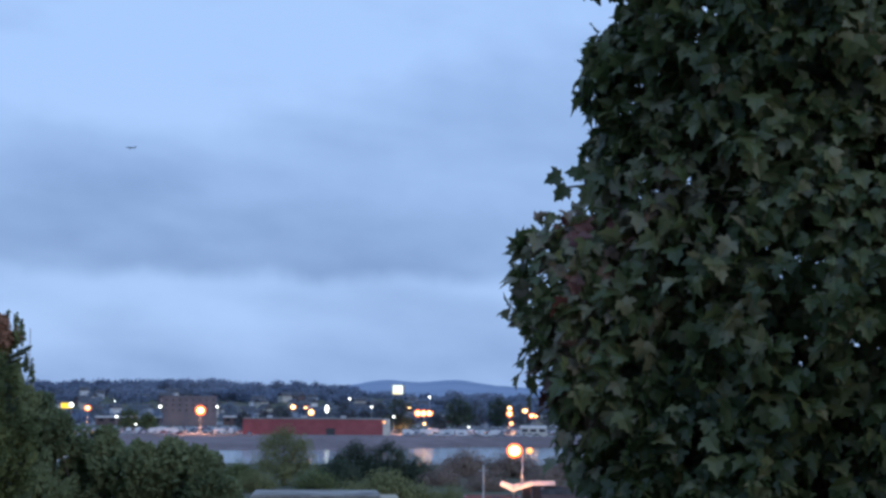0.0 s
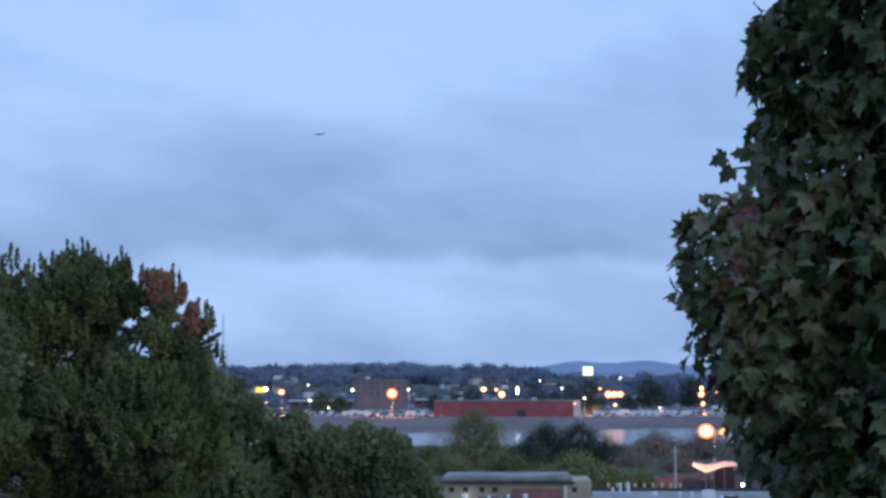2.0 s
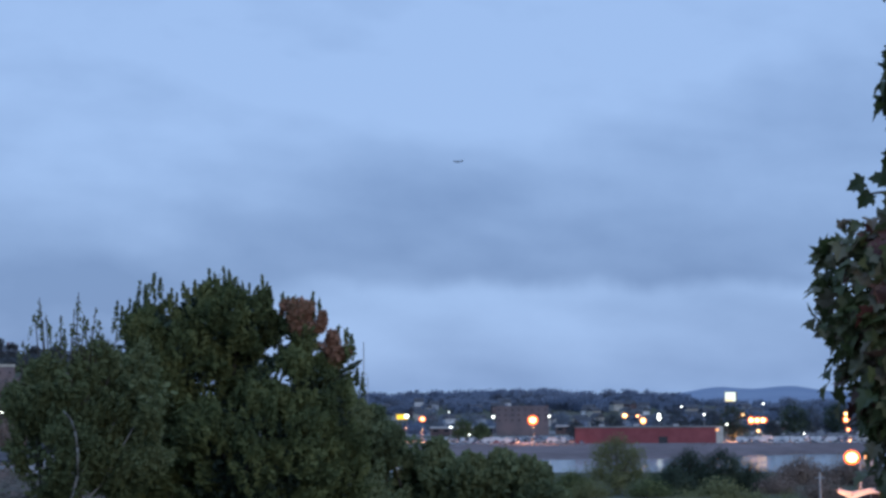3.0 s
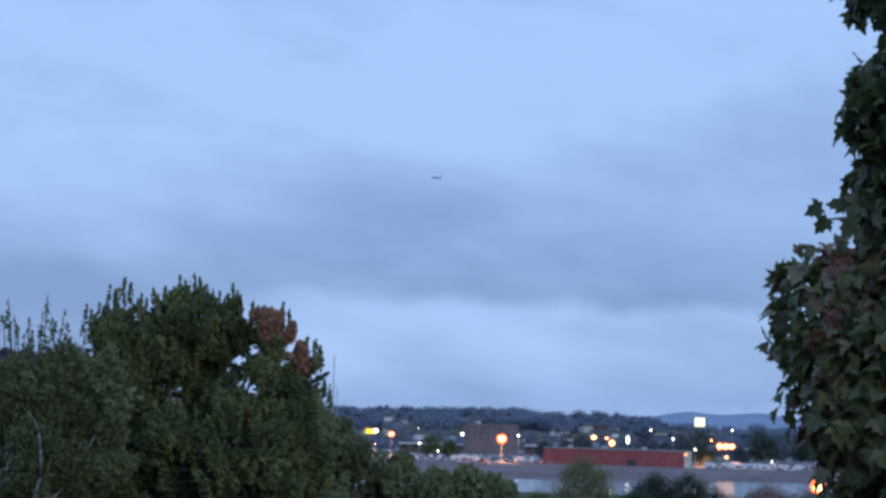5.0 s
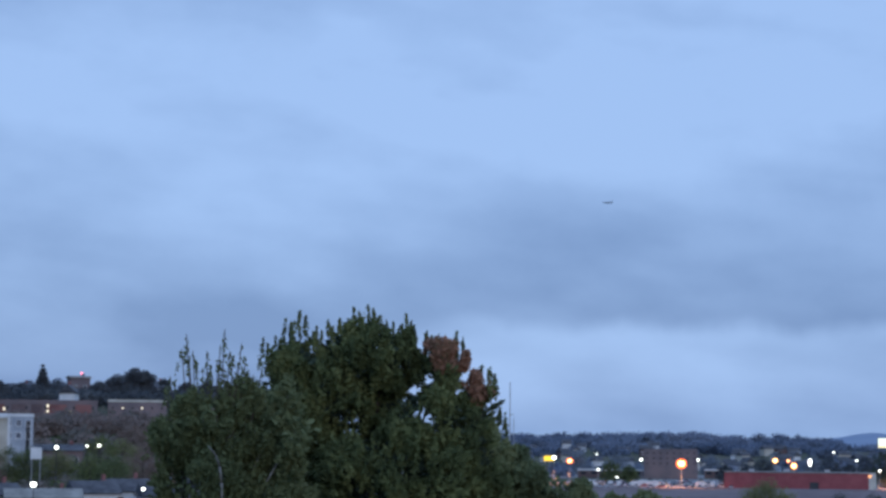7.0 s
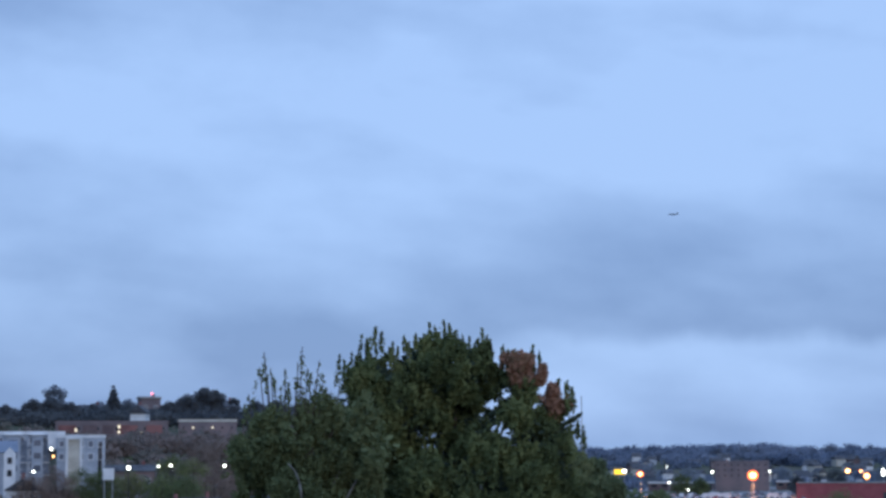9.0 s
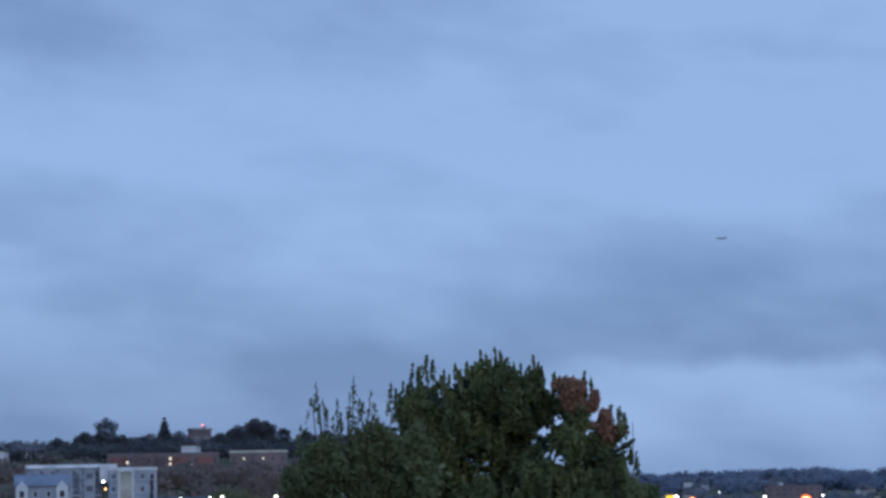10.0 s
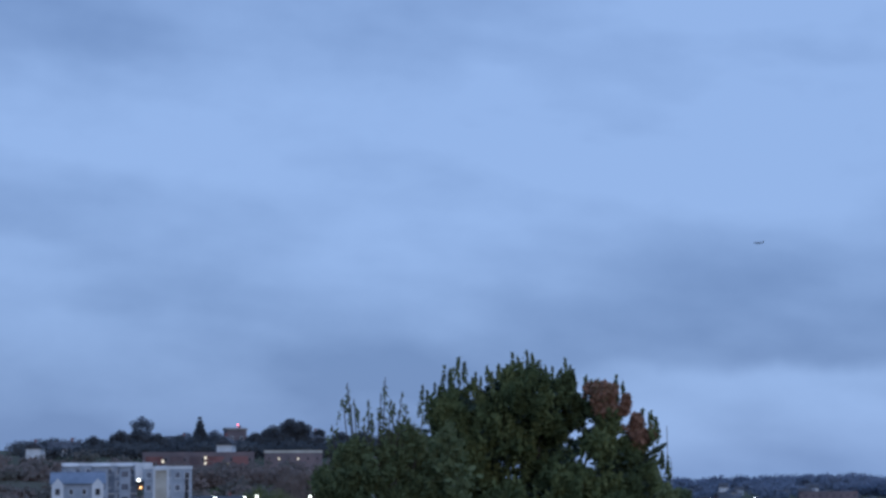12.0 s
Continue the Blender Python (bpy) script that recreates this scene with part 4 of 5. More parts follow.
def house(az, d, w, dep, h, rise, wall, roof, label, turn=0.0, z=None, lit=(), chimney=True, group="houses"):
    g = ground_at(az, d) - 0.3 if z is None else z
    t = thing("house", facing(az, d, g, turn), label, "house", group)
    bm = box(B(), 0, 0, 0, w, dep, h)
    a = w / 2
    vs = [bm.verts.new(p) for p in ((-a, -dep / 2, h), (-a, dep / 2, h), (-a, 0, h + rise), (a, -dep / 2, h), (a, dep / 2, h), (a, 0, h + rise))]
    bm.faces.new(vs[:3]), bm.faces.new(vs[3:])
    part("wall", bm, wall, t)
    rf = part("roof", gable(B(), w, dep, h + 0.12, rise), roof, t)
    if chimney:
        part("chimney", box(B(), w * 0.25, 0.4, h + rise * 0.4, 0.7, 0.7, rise * 0.9 + 0.6, 0.03), RED_BRICK, rf)
    k = max(2, int(w / 2.6))
    for fl in range(max(1, int(h / 2.8))):
        for i in range(k):
            window(t, -w / 2 + w * (i + 0.5) / k, -dep / 2, 0.9 + 2.8 * fl, 1.0, 1.4, WINDOW_LIT if (fl, i) in lit else None)
    part("door", box(B(), w * 0.12, -dep / 2 - 0.03, 0.05, 0.95, 0.1, 2.05, 0.02), DARK_METAL, t)
    return t


house(-15.7, 655, 6.5, 7, 7.4, 0.6, HILL_BRICK, ROOF_GREY, "tall mauve-grey house on the hilltop with a red beacon", 10)
house(-15.95, 608, 8, 4.6, 5.0, 2.4, WHITE_PAINT, ROOF_DARK, "pale gabled house between hilltop trees", 80)
house(-20.6, 632, 10, 8, 34.0 - ground_at(-20.6, 632), 2.4, WHITE_PAINT, ROOF_DARK, "white house with dark roof at the edge of the hilltop", 5)
house(-21.4, 612, 8, 4.5, 33.8 - ground_at(-21.4, 612), 1.8, WHITE_PAINT, ROOF_DARK, "small white gabled house beside hilltop trees", 80)
house(-17.35, 665, 8, 8, 3.4, 1.6, GREY_PAINT, ROOF_DARK, "grey house half hidden by hilltop trees", -10)
house(-13.55, 655, 9, 8, 4.5, 2.0, GREY_PAINT, ROOF_DARK, "grey house beside tall hilltop trees", 12)
beacon = thing("beacon", facing(-15.62, 652, ground_at(-15.62, 655) + 7.2), "red warning light on a rooftop", "beacon")
part("mount", tube(B(), (0, 0, -0.3), (0, 0, 1.2), 0.08), DARK_METAL, beacon)
part("lens", ball(B(), 0, 0, 1.4, 0.36, 0.3, 0.24), RED_LIGHT, beacon)


def block(name, az, d, w, dep, z0, top, wall, label, rows, cols, turn=0.0, parapet=WHITE_PAINT, win=(1.3, 1.5), lit=()):
    """A flat-roofed block with its parapet and a grid of windows in the face towards the eye."""
    t = thing(name, facing(az, d, z0, turn), label, "building")
    h = top - z0
    part("wall", box(B(), 0, 0, 0, w, dep, h - 0.4), wall, t)
    rf = part("roof", box(B(), 0, 0, h - 0.4, w - 0.4, dep - 0.4, 0.2), ROOF_GREY, t)
    bm = B()
    for x, y, sx, sy in ((0, -dep / 2 + 0.1, w + 0.2, 0.35), (0, dep / 2 - 0.1, w + 0.2, 0.35), (-w / 2 + 0.1, 0, 0.35, dep - 0.2), (w / 2 - 0.1, 0, 0.35, dep - 0.2)):
        box(bm, x, y, h - 0.4, sx, sy, 0.75)
    part("parapet", bm, parapet, rf)
    for r in range(rows):
        for c in range(cols):
            window(t, -w / 2 + w * (c + 0.5) / cols, -dep / 2, h - 2.5 - 2.9 * r, win[0], win[1], WINDOW_LIT if (r, c) in lit else GLASS_SKY if wall is GREY_PAINT else None, DARK_TRIM if wall is BROWN_BRICK else wall if wall is HILL_BRICK else None)
    return t


# white apartments on the hillside
apartment = block("apartment_building", -19.6, 470, 17, 14, ground_at(-19.6, 470) - 0.5, 26.3, GREY_PAINT, "pale blue-grey apartment block with flat roof", 3, 7)
ah = 26.3 - ground_at(-19.6, 470) + 0.5
for x, w in ((-6.5, 2.6), (0.5, 3.4), (6.0, 2.6)):
    part("bay", box(B(), x, -7.6, 0, w, 1.4, ah - 0.6, 0.05), GREY_PAINT, apartment)
    part("balcony_recess", box(B(), x + w / 2 + 0.75, -7.06, 0.5, 1.3, 0.2, ah - 2.2), SLATE, apartment, "dark slate blue recessed panel")
    part("bay_roof", box(B(), x, -7.7, ah - 0.6, w + 0.8, 2.0, 0.3, 0.05), WHITE_PAINT, apartment)
    for fl in range(3):
        part("balcony", box(B(), x + w / 2 + 0.75, -7.3, 1.6 + 2.9 * fl, 1.5, 0.7, 0.18, 0.02), WHITE_PAINT, apartment)
        part("window_band", box(B(), x, -8.32, ah - 3.0 - 2.9 * fl, w * 0.6, 0.1, 1.3, 0.02), GLASS_SKY, apartment)
for z in (ah - 3.6, ah - 6.5):
    part("string_course", box(B(), 0, -7.04, z, 16.9, 0.12, 0.25), SLATE, apartment)
apartment2 = block("apartment_building", -17.62, 465, 11, 13, ground_at(-17.62, 465) - 0.5, 25.4, GREY_PAINT, "white apartment block with tall recessed entrance", 2, 5)
ah = 25.4 - ground_at(-17.62, 465) + 0.5
part("recess", box(B(), -1.6, -6.55, 0.5, 2.6, 0.3, ah - 1.2), CREAM, apartment2)
for x in (-3.2, 0.0):
    part("pilaster", box(B(), x, -6.8, 0, 0.6, 0.7, ah, 0.04), WHITE_PAINT, apartment2)
part("lintel", box(B(), -1.6, -6.8, ah - 0.7, 3.8, 0.72, 0.7, 0.04), WHITE_PAINT, apartment2)
part("corner_window", box(B(), 4.3, -6.52, 1.5, 0.9, 0.14, ah - 3.0, 0.02), GLASS_DARK, apartment2, "tall dark corner window strip")
part("stair_tower", box(B(), -5.6, -3, ah - 3, 4.0, 4.0, 4.2, 0.05), WHITE_PAINT, apartment2)
long_block = block("brick_block", -16.75, 575, 32, 14, 21, 31.0, HILL_BRICK, "long haze-tinted mauve-brown brick apartment block on the hillside", 3, 12, parapet=HILL_BRICK, win=(0.9, 1.2), lit=((1, 4),))
for x, w, mat in ((-12.6, 5.0, RED_BRICK), (-6.2, 4.0, BROWN_BRICK), (-1.0, 3.4, BROWN_BRICK), (4.6, 5.4, RED_BRICK), (12.0, 4.6, RED_BRICK)):
    part("facade_panel", box(B(), x, -7.08, 0.5, w, 0.12, 8.6), mat, long_block)
for x, z in ((-10.2, 7.2), (2.0, 8.2), (2.0, 6.6), (8.4, 6.4)):
    part("lit_window", box(B(), x, -7.12, z, 0.6, 0.1, 0.9), WINDOW_LIT, long_block)
block("brick_block", -14.0, 585, 17, 14, 23, 31.6, HILL_BRICK, "haze-tinted mauve-brown brick block with pale roof edge on the hillside", 2, 6, parapet=CREAM, win=(0.7, 0.8), lit=((0, 1), (0, 3)))
g = ground_at(-20.19, 450) - 0.3
townhouse = house(-20.19, 450, 11.5, 8, 21.7 - g, 2.5, GREY_PAINT, SLATE, "blue-grey townhouse with slate roof and two white gables", 0, chimney=False)
for x in (-4.4, 4.4):
    bm = box(B(), x, -4.3, 0, 2.6, 0.8, 21.2 - g)
    vs = [bm.verts.new((x + dx, y, z - g)) for y in (-4.7, -2.2) for dx, z in ((-1.5, 21.2), (1.5, 21.2), (0, 22.9))]
    for f in ((0, 1, 2), (5, 4, 3), (0, 2, 5, 3), (1, 4, 5, 2), (0, 3, 4, 1)):
        bm.faces.new([vs[i] for i in f])
    gab = part("front_gable", bm, WHITE_PAINT, townhouse, "white projecting gable")
    for z in (19.2, 16.4):
        part("window", box(B(), x, -4.72, z - g, 1.0, 0.1, 1.4, 0.02), GLASS_DARK, gab)
house(-19.2, 436, 7, 7, 5, 2.4, WHITE_PAINT, ROOF_DARK, "small white gabled house below the apartments", 85)
house(-16.2, 480, 12, 8, 17.6 - ground_at(-16.2, 480), 1.4, HILL_BRICK, ROOF_DARK, "brown house with a dark roof on the hillside", -4)
house(-16.6, 380, 14, 8, 4.5, 1.6, GREY_PAINT, ROOF_GREY, "low grey house at the foot of the hill", 3)
house(-18.0, 385, 9, 8, 4.5, 2.2, CREAM, ROOF_DARK, "small cream house at the foot of the hill", 20)
for az, d in ((-15.2, 395), (-14.3, 400), (-13.2, 390), (-12.6, 405)):
    house(az, d, 9, 7, 4.2, 2.4, WHITE_PAINT if az < -14 else GREY_PAINT, ROOF_DARK, "pale house half hidden by hillside scrub", (az * 37) % 40 - 20)
g = ground_at(-16.83, 430)
panel = thing("blank_sign", facing(-16.83, 430, g), "pale grey blank sign panel on two posts", "sign")
part("panel", box(B(), 0, 0, 15.6 - g, 2.4, 0.25, 2.5, 0.04), WHITE_PAINT, panel)
for x in (-0.9, 0.9):
    part("post", tube(B(), (x, 0.2, -0.2), (x, 0.2, 18 - g), 0.1, n=8), METAL, panel)


# ---- lamps ----
def lamp_post(az, d, z, r, mat, label, heads=1, gap=None, group="car park lamps", name="light_mast", tall=1.0):
    """A tapered mast with a cross arm and one or more round luminaires at height z, oversized to imitate their glare.
    """
    g = ground_at(az, d) - 0.2
    t = thing(name, facing(az, d, g), label, "lamp", group)
    h = z - g
    part("pole", tube(B(), (0, 0.1, 0), (0, 0.1, h), max(0.1, d * 0.00012), max(0.07, d * 0.00008), 8), DARK_METAL if group == "hillside lamps" else METAL, t)
    gap = gap or r * 1.55
    if heads > 1:
        part("arm", box(B(), 0, 0.1, h - 0.06, gap * (heads - 1) + 0.3, 0.14, 0.14), METAL, t)
    for i in range(heads):
        x = (i - (heads - 1) / 2) * gap
        hd = part("luminaire", ball(B(), x, -0.2, h, r * (0.85 + 0.3 * ((az * 7.3 + i * 0.37) % 1)), r * 0.6, r * (0.7 + 0.35 * ((az * 3.1 + i * 0.61) % 1)) * tall, 12), mat, t, "glowing lamp head enlarged to its glare", True)
        if mat in (SODIUM, SODIUM_STRONG, WARM):
            part("bulb", ball(B(), x, -0.2 - r * 0.42, h, r * 0.64, r * 0.3, r * 0.54, 10), CORE, hd, "white-hot bulb", True)
        part("hood", box(B(), x, -0.1, h + r * 0.8 * tall, r * 1.2, r * 0.9, 0.1, 0.02), DARK_METAL, hd)
    return t


for az, e, d, r, mat, heads, label in (
        (-1.38, -0.0065, 960, 1.6, SODIUM, 1, "orange sodium lamp on a tall mast"),
        (0.70, -0.0056, 960, 1.4, WHITE_LIGHT, 1, "white lamp on a tall mast"),
        (1.86, -0.0074, 900, 2.6, SODIUM_STRONG, 1, "bright orange sodium flood lamp on a mast"),
        (2.34, -0.0055, 1000, 1.1, WHITE_LIGHT, 1, "white lamp on a tall mast"),
        (4.55, -0.0054, 960, 1.7, WARM, 1, "warm white lamp on a tall mast"),
        (4.92, -0.0056, 1000, 0.9, SODIUM, 1, "orange sodium lamp on a tall mast"),
        (5.08, -0.0080, 950, 1.9, WARM, 1, "warm white lamp on a tall mast"),
        (7.95, -0.0052, 980, 1.3, WARM, 1, "warm lamp on a tall mast"),
        (8.37, -0.0081, 920, 1.9, SODIUM_STRONG, 3, "row of bright orange flood lamps on a mast"),
        (10.90, -0.0052, 960, 1.3, WARM, 1, "warm lamp on a tall mast"),
        (10.90, -0.0080, 930, 1.7, SODIUM, 1, "orange sodium lamp on a tall mast"),
        (11.35, -0.0065, 940, 1.5, WARM, 1, "warm lamp on a tall mast"),
        (11.6, -0.0090, 920, 1.3, SODIUM, 2, "pair of orange lamps on a mast"),
        (-0.6, -0.0030, 1300, 0.8, WHITE_LIGHT, 1, "small white street lamp far off"),
        (-0.55, -0.0108, 900, 0.9, WHITE_LIGHT, 1, "small white lamp beside parked cars"),
        (0.0, -0.0146, 880, 0.9, WHITE_LIGHT, 1, "small white lamp beside parked cars"),
        (6.2, -0.0010, 1500, 1.3, WHITE_LIGHT, 1, "small white street lamp far off"),
        (6.85, -0.0050, 1050, 1.1, WHITE_LIGHT, 1, "white lamp on a mast"),
        (8.55, 0.0002, 1500, 1.3, WHITE_LIGHT, 1, "small white street lamp far off"),
        (8.4, -0.0135, 890, 0.9, WARM, 1, "small lamp beside parked cars"),
        (9.7, -0.0150, 890, 0.7, WHITE_LIGHT, 1, "small lamp beside parked cars"),
        (10.95, -0.0130, 890, 0.9, SODIUM, 1, "small lamp beside parked cars"),
        (7.5, -0.0100, 930, 0.9, WHITE_LIGHT, 1, "small white lamp near a sign")):
    lamp_post(az, d, EYE + e * d, r * (0.5 if mat is WHITE_LIGHT else 0.92), mat, label, heads)
lamp_post(5.54, 930, EYE - 0.0062 * 930, 0.68, WHITE_LIGHT, "tall white lit panel lamp on a mast", tall=3.4)

for az, e, d, r, mat in ((-16.26, -0.0020, 430, 0.555, WHITE_LIGHT), (-15.06, -0.0010, 430, 0.55, WHITE_LIGHT), (-13.5, -0.0012, 430, 0.5, WHITE_LIGHT),
                         (-18.46, 0.0078, 450, 0.45, WHITE_LIGHT), (-18.40, 0.0040, 450, 0.4, WARM), (-18.95, -0.0035, 420, 0.4, WHITE_LIGHT),
                         (-15.4, -0.0012, 430, 0.32, WHITE_LIGHT), (-16.87, -0.0205, 330, 0.6, WHITE_LIGHT), (-13.75, -0.0225, 300, 0.35, WHITE_LIGHT)):
    lamp_post(az, d, EYE + e * d, r * 0.72, mat, "white street lamp on the hillside", group="hillside lamps", name="street_lamp")

# tall street lamp with a long arm, nearer than the river
sl = thing("street_lamp", facing(11.28, 310, ground_at(11.28, 310)), "tall grey street lamp with orange and white heads", "lamp")
g = ground_at(11.28, 310)
z_head = EYE - 0.0268 * 310 - g
part("pole", tube(B(), (0, 0, 0), (0, 0, z_head - 0.3), 0.16, 0.1, 10), METAL, sl, smooth=True)
part("base", tube(B(), (0, 0, 0), (0, 0, 0.6), 0.28, 0.24, 10), METAL, sl)
part("arm", tube(B(), (-1.2, 0, z_head), (1.1, 0, z_head), 0.06, 0.06, 8), METAL, sl)
# head far over true size: the lamp's halo is built into its shape
hd = part("luminaire", ball(B(), -1.25, -0.1, z_head, 1.3, 0.8, 1.15, 14), SODIUM_STRONG, sl, "bright orange glowing lamp head enlarged to its glare", True)
part("bulb", ball(B(), -1.25, -0.7, z_head, 0.86, 0.35, 0.74, 12), CORE, hd, "white-hot bulb", True)
hd = part("luminaire", ball(B(), 1.15, -0.1, z_head, 0.5, 0.4, 0.5, 12), WARM, sl, "smaller warm white lamp head", True)
lamp_post(12.08, 290, EYE - 0.0538 * 290, 0.27, WHITE_LIGHT, "white lamp beside a canopy", name="street_lamp", group="street lamps")
utility = thing("utility_pole", facing(10.14, 300, ground_at(10.14, 300)), "pale bare utility pole", "pole")
part("pole", tube(B(), (0, 0, 0), (0, 0, EYE - 0.0345 * 300), 0.22, 0.16, 9), METAL, utility)
part("crossarm", box(B(), 0, 0, EYE - 0.0345 * 300 - 0.9, 1.6, 0.12, 0.14), METAL, utility)
g = ground_at(-3.05, 150)
mast = thing("antenna_mast", facing(-3.05, 150, g), "thin grey lattice antenna mast rising behind a tree", "mast")
part("pole", tube(B(), (0, 0, 0), (0, 0, 24.0 - g), 0.09, 0.035, 8), METAL, mast)
for z in (18.5, 20.0, 21.5):
    part("rung", box(B(), 0.12, 0, z - g, 0.35, 0.05, 0.05), METAL, mast)
part("side_pole", tube(B(), (0.3, 0, 0), (0.3, 0, 21.3 - g), 0.05, 0.03, 6), METAL, mast)

# ---- far bank: red store, billboard, shops, parked cars ----
red = thing("red_store", facing(5.14, 895, 1.2), "long low red-clad store with white end panel", "building")
RW, RH = 64.0, 7.5
part("wall", box(B(), 0, 12, 0, RW, 24, RH), RED_METAL, red)
rf = part("roof", box(B(), 0, 12, RH, RW + 0.6, 24.6, 0.35, 0.05), ROOF_GREY, red)
part("end_panel", box(B(), RW / 2 + 1.6, 8, 0, 3.2, 16, RH + 0.2), CREAM, red, "cream lit end panel")
for i in range(17):
    part("rib", box(B(), -RW / 2 + 2 + i * 3.75, -0.04, 0.2, 0.3, 0.08, RH - 0.4), RED_METAL, red)
part("doorway", box(B(), 8, -0.12, 0, 4, 0.2, 3.4), DARK_METAL, red)
for x in (-20, -4, 14):
    part("roof_unit", box(B(), x, 10, RH + 0.35, 2.6, 2.2, 1.2, 0.08), METAL, rf)
end_lamp = thing("wall_lamp", facing(7.22, 889, 1.2 + 6.4), "warm wall lamp on the store end", "lamp")
part("lens", ball(B(), 0, 0, 0, 0.8, 0.4, 0.5), WARM, end_lamp)
part("bracket", box(B(), 0, 0.6, -0.1, 0.2, 1.2, 0.2), DARK_METAL, end_lamp)

board = thing("sign_board", facing(7.62, 950, ground_at(7.62, 950)), "white glowing sign board on a tall post", "sign")
g = ground_at(7.62, 950)
zb = EYE + 0.0012 * 950 - g
part("post", tube(B(), (-1.6, 0.4, 0), (-1.6, 0.4, zb), 0.35, 0.3, 10), DARK_METAL, board)
part("post", tube(B(), (1.6, 0.4, 0), (1.6, 0.4, zb), 0.35, 0.3, 10), DARK_METAL, board)
part("cabinet", box(B(), 0.1, 0.5, zb, 5.9, 0.9, 4.9, 0.1), DARK_METAL, board)
face = part("face", box(B(), -0.1, 0.02, zb + 0.3, 5.0, 0.1, 4.4), BOARD_LIGHT, board, "white lit face")
part("stripe", box(B(), -0.6, -0.06, zb + 0.5, 3.6, 0.06, 0.8), BOARD_LOW, face, "yellowish lit stripe")
yellow = thing("yellow_sign", facing(-1.98, 960, ground_at(-1.98, 960)), "yellow lit sign panel on posts", "sign")
g = ground_at(-1.98, 960)
zy = EYE - 0.0066 * 960 - g
part("post", tube(B(), (-1.2, 0, 0), (-1.2, 0, zy), 0.2, n=8), DARK_METAL, yellow)
part("post", tube(B(), (1.2, 0, 0), (1.2, 0, zy), 0.2, n=8), DARK_METAL, yellow)
part("panel", box(B(), 0, -0.3, zy, 5.2, 0.4, 2.4, 0.06), YELLOW_SIGN, yellow, "yellow glowing panel")
lamp_post(-1.84, 955, EYE - 0.0050 * 955, 1.0, WHITE_LIGHT, "white lamp above a yellow sign")

block("brown_block", 1.55, 1120, 30, 20, 1, 18.6, HILL_BRICK, "large haze-tinted mauve brick block behind the car park", 3, 8, win=(1.1, 1.0), parapet=HILL_BRICK)
for az, d, w, top, wall, label in ((9.6, 1350, 90, 6.2, BROWN_BRICK, "long low brown shop building"), (-0.2, 1150, 38, 6.5, BROWN_BRICK, "low brown shop building"),
                                   (2.9, 1150, 15, 7.0, BROWN_BRICK, "low brown shop building"), (12.6, 1340, 50, 7, CREAM, "low cream shop building"), (11.6, 900, 12, 6.0, CREAM, "small cream shop building")):
    block("shop", az, d, w, 16, 0.8, top, wall, label, 1, max(3, int(w / 6)), win=(3.0, 1.6))

tints = [WHITE_PAINT, CREAM, GREY_PAINT, BROWN_BRICK]
for i in range(60):
    az, d = rng.uniform(-4, 9.0), rng.uniform(1450, 1900)
    house(az, d, rng.uniform(8, 14), rng.uniform(7, 9), rng.uniform(5, 7.5), rng.uniform(2.5, 4), tints[i % 4], ROOF_DARK, "distant gabled house among trees on the ridge",
          rng.uniform(-60, 60), chimney=False, group="ridge houses")


def car(name, label):
    """A plain saloon: lower body, cabin with glass, four wheels with rims, lamps."""
    t = thing(name, Matrix(), label, "car", "parked cars")
    bm = box(B(), 0, 0, 0.32, 4.4, 1.76, 0.62, 0.14)
    part("body", bm, CAR_PAINT, t, smooth=False)
    bm = B()
    r = bmesh.ops.create_cube(bm, size=1, matrix=Matrix.Translation((-0.15, 0, 1.18)) @ Matrix.Diagonal((2.5, 1.56, 0.54, 1)))
    for v in r["verts"]:
        if v.co.z > 1.2:
            v.co.x = -0.15 + (v.co.x + 0.15) * 0.62
            v.co.y *= 0.86
    part("cabin", bm, GLASS_DARK, t, "dark glazed cabin")
    part("roof", box(B(), -0.15, 0, 1.44, 1.6, 1.36, 0.05, 0.02), CAR_PAINT, t)
    for x in (-1.35, 1.35):
        for y in (-0.8, 0.8):
            w = part("wheel", tube(B(), (x, y - 0.1, 0.32), (x, y + 0.1, 0.32), 0.32, n=12), BLACK_RUBBER, t)
            part("rim", tube(B(), (x, y - 0.11, 0.32), (x, y + 0.11, 0.32), 0.19, n=10), METAL, w)
    for y in (-0.6, 0.6):
        part("headlight", box(B(), 2.18, y, 0.62, 0.08, 0.34, 0.16, 0.02), WHITE_PAINT, t)
        part("tail_light", box(B(), -2.18, y, 0.62, 0.08, 0.3, 0.16, 0.02), RED_METAL, t)
    return t


model = car("car", "parked saloon car on asphalt")
model.matrix_world = facing(8.0, 900, ground_at(8.0, 900), 90)
for row, (d, a0, a1) in enumerate(((885, 7.7, 12.6), (910, 7.7, 12.6), (940, 8.2, 12.6), (975, 7.9, 12.6), (1020, 7.8, 12.4), (1070, 7.8, 12.4), (1130, 7.8, 12.4), (1200, 7.8, 12.0), (1270, 7.8, 12.0),
                                   (885, -0.9, 2.9), (910, -0.9, 2.9), (940, -0.9, 2.6), (980, -0.9, 2.9), (1030, -0.9, 2.9))):
    a = a0
    while a < a1:
        a += rng.choice((0.19, 0.22, 0.3, 0.42))
        copy_thing(model, facing(a, d, ground_at(a, d) + 0.02, rng.choice((90, 86, 94, 4, 0))))


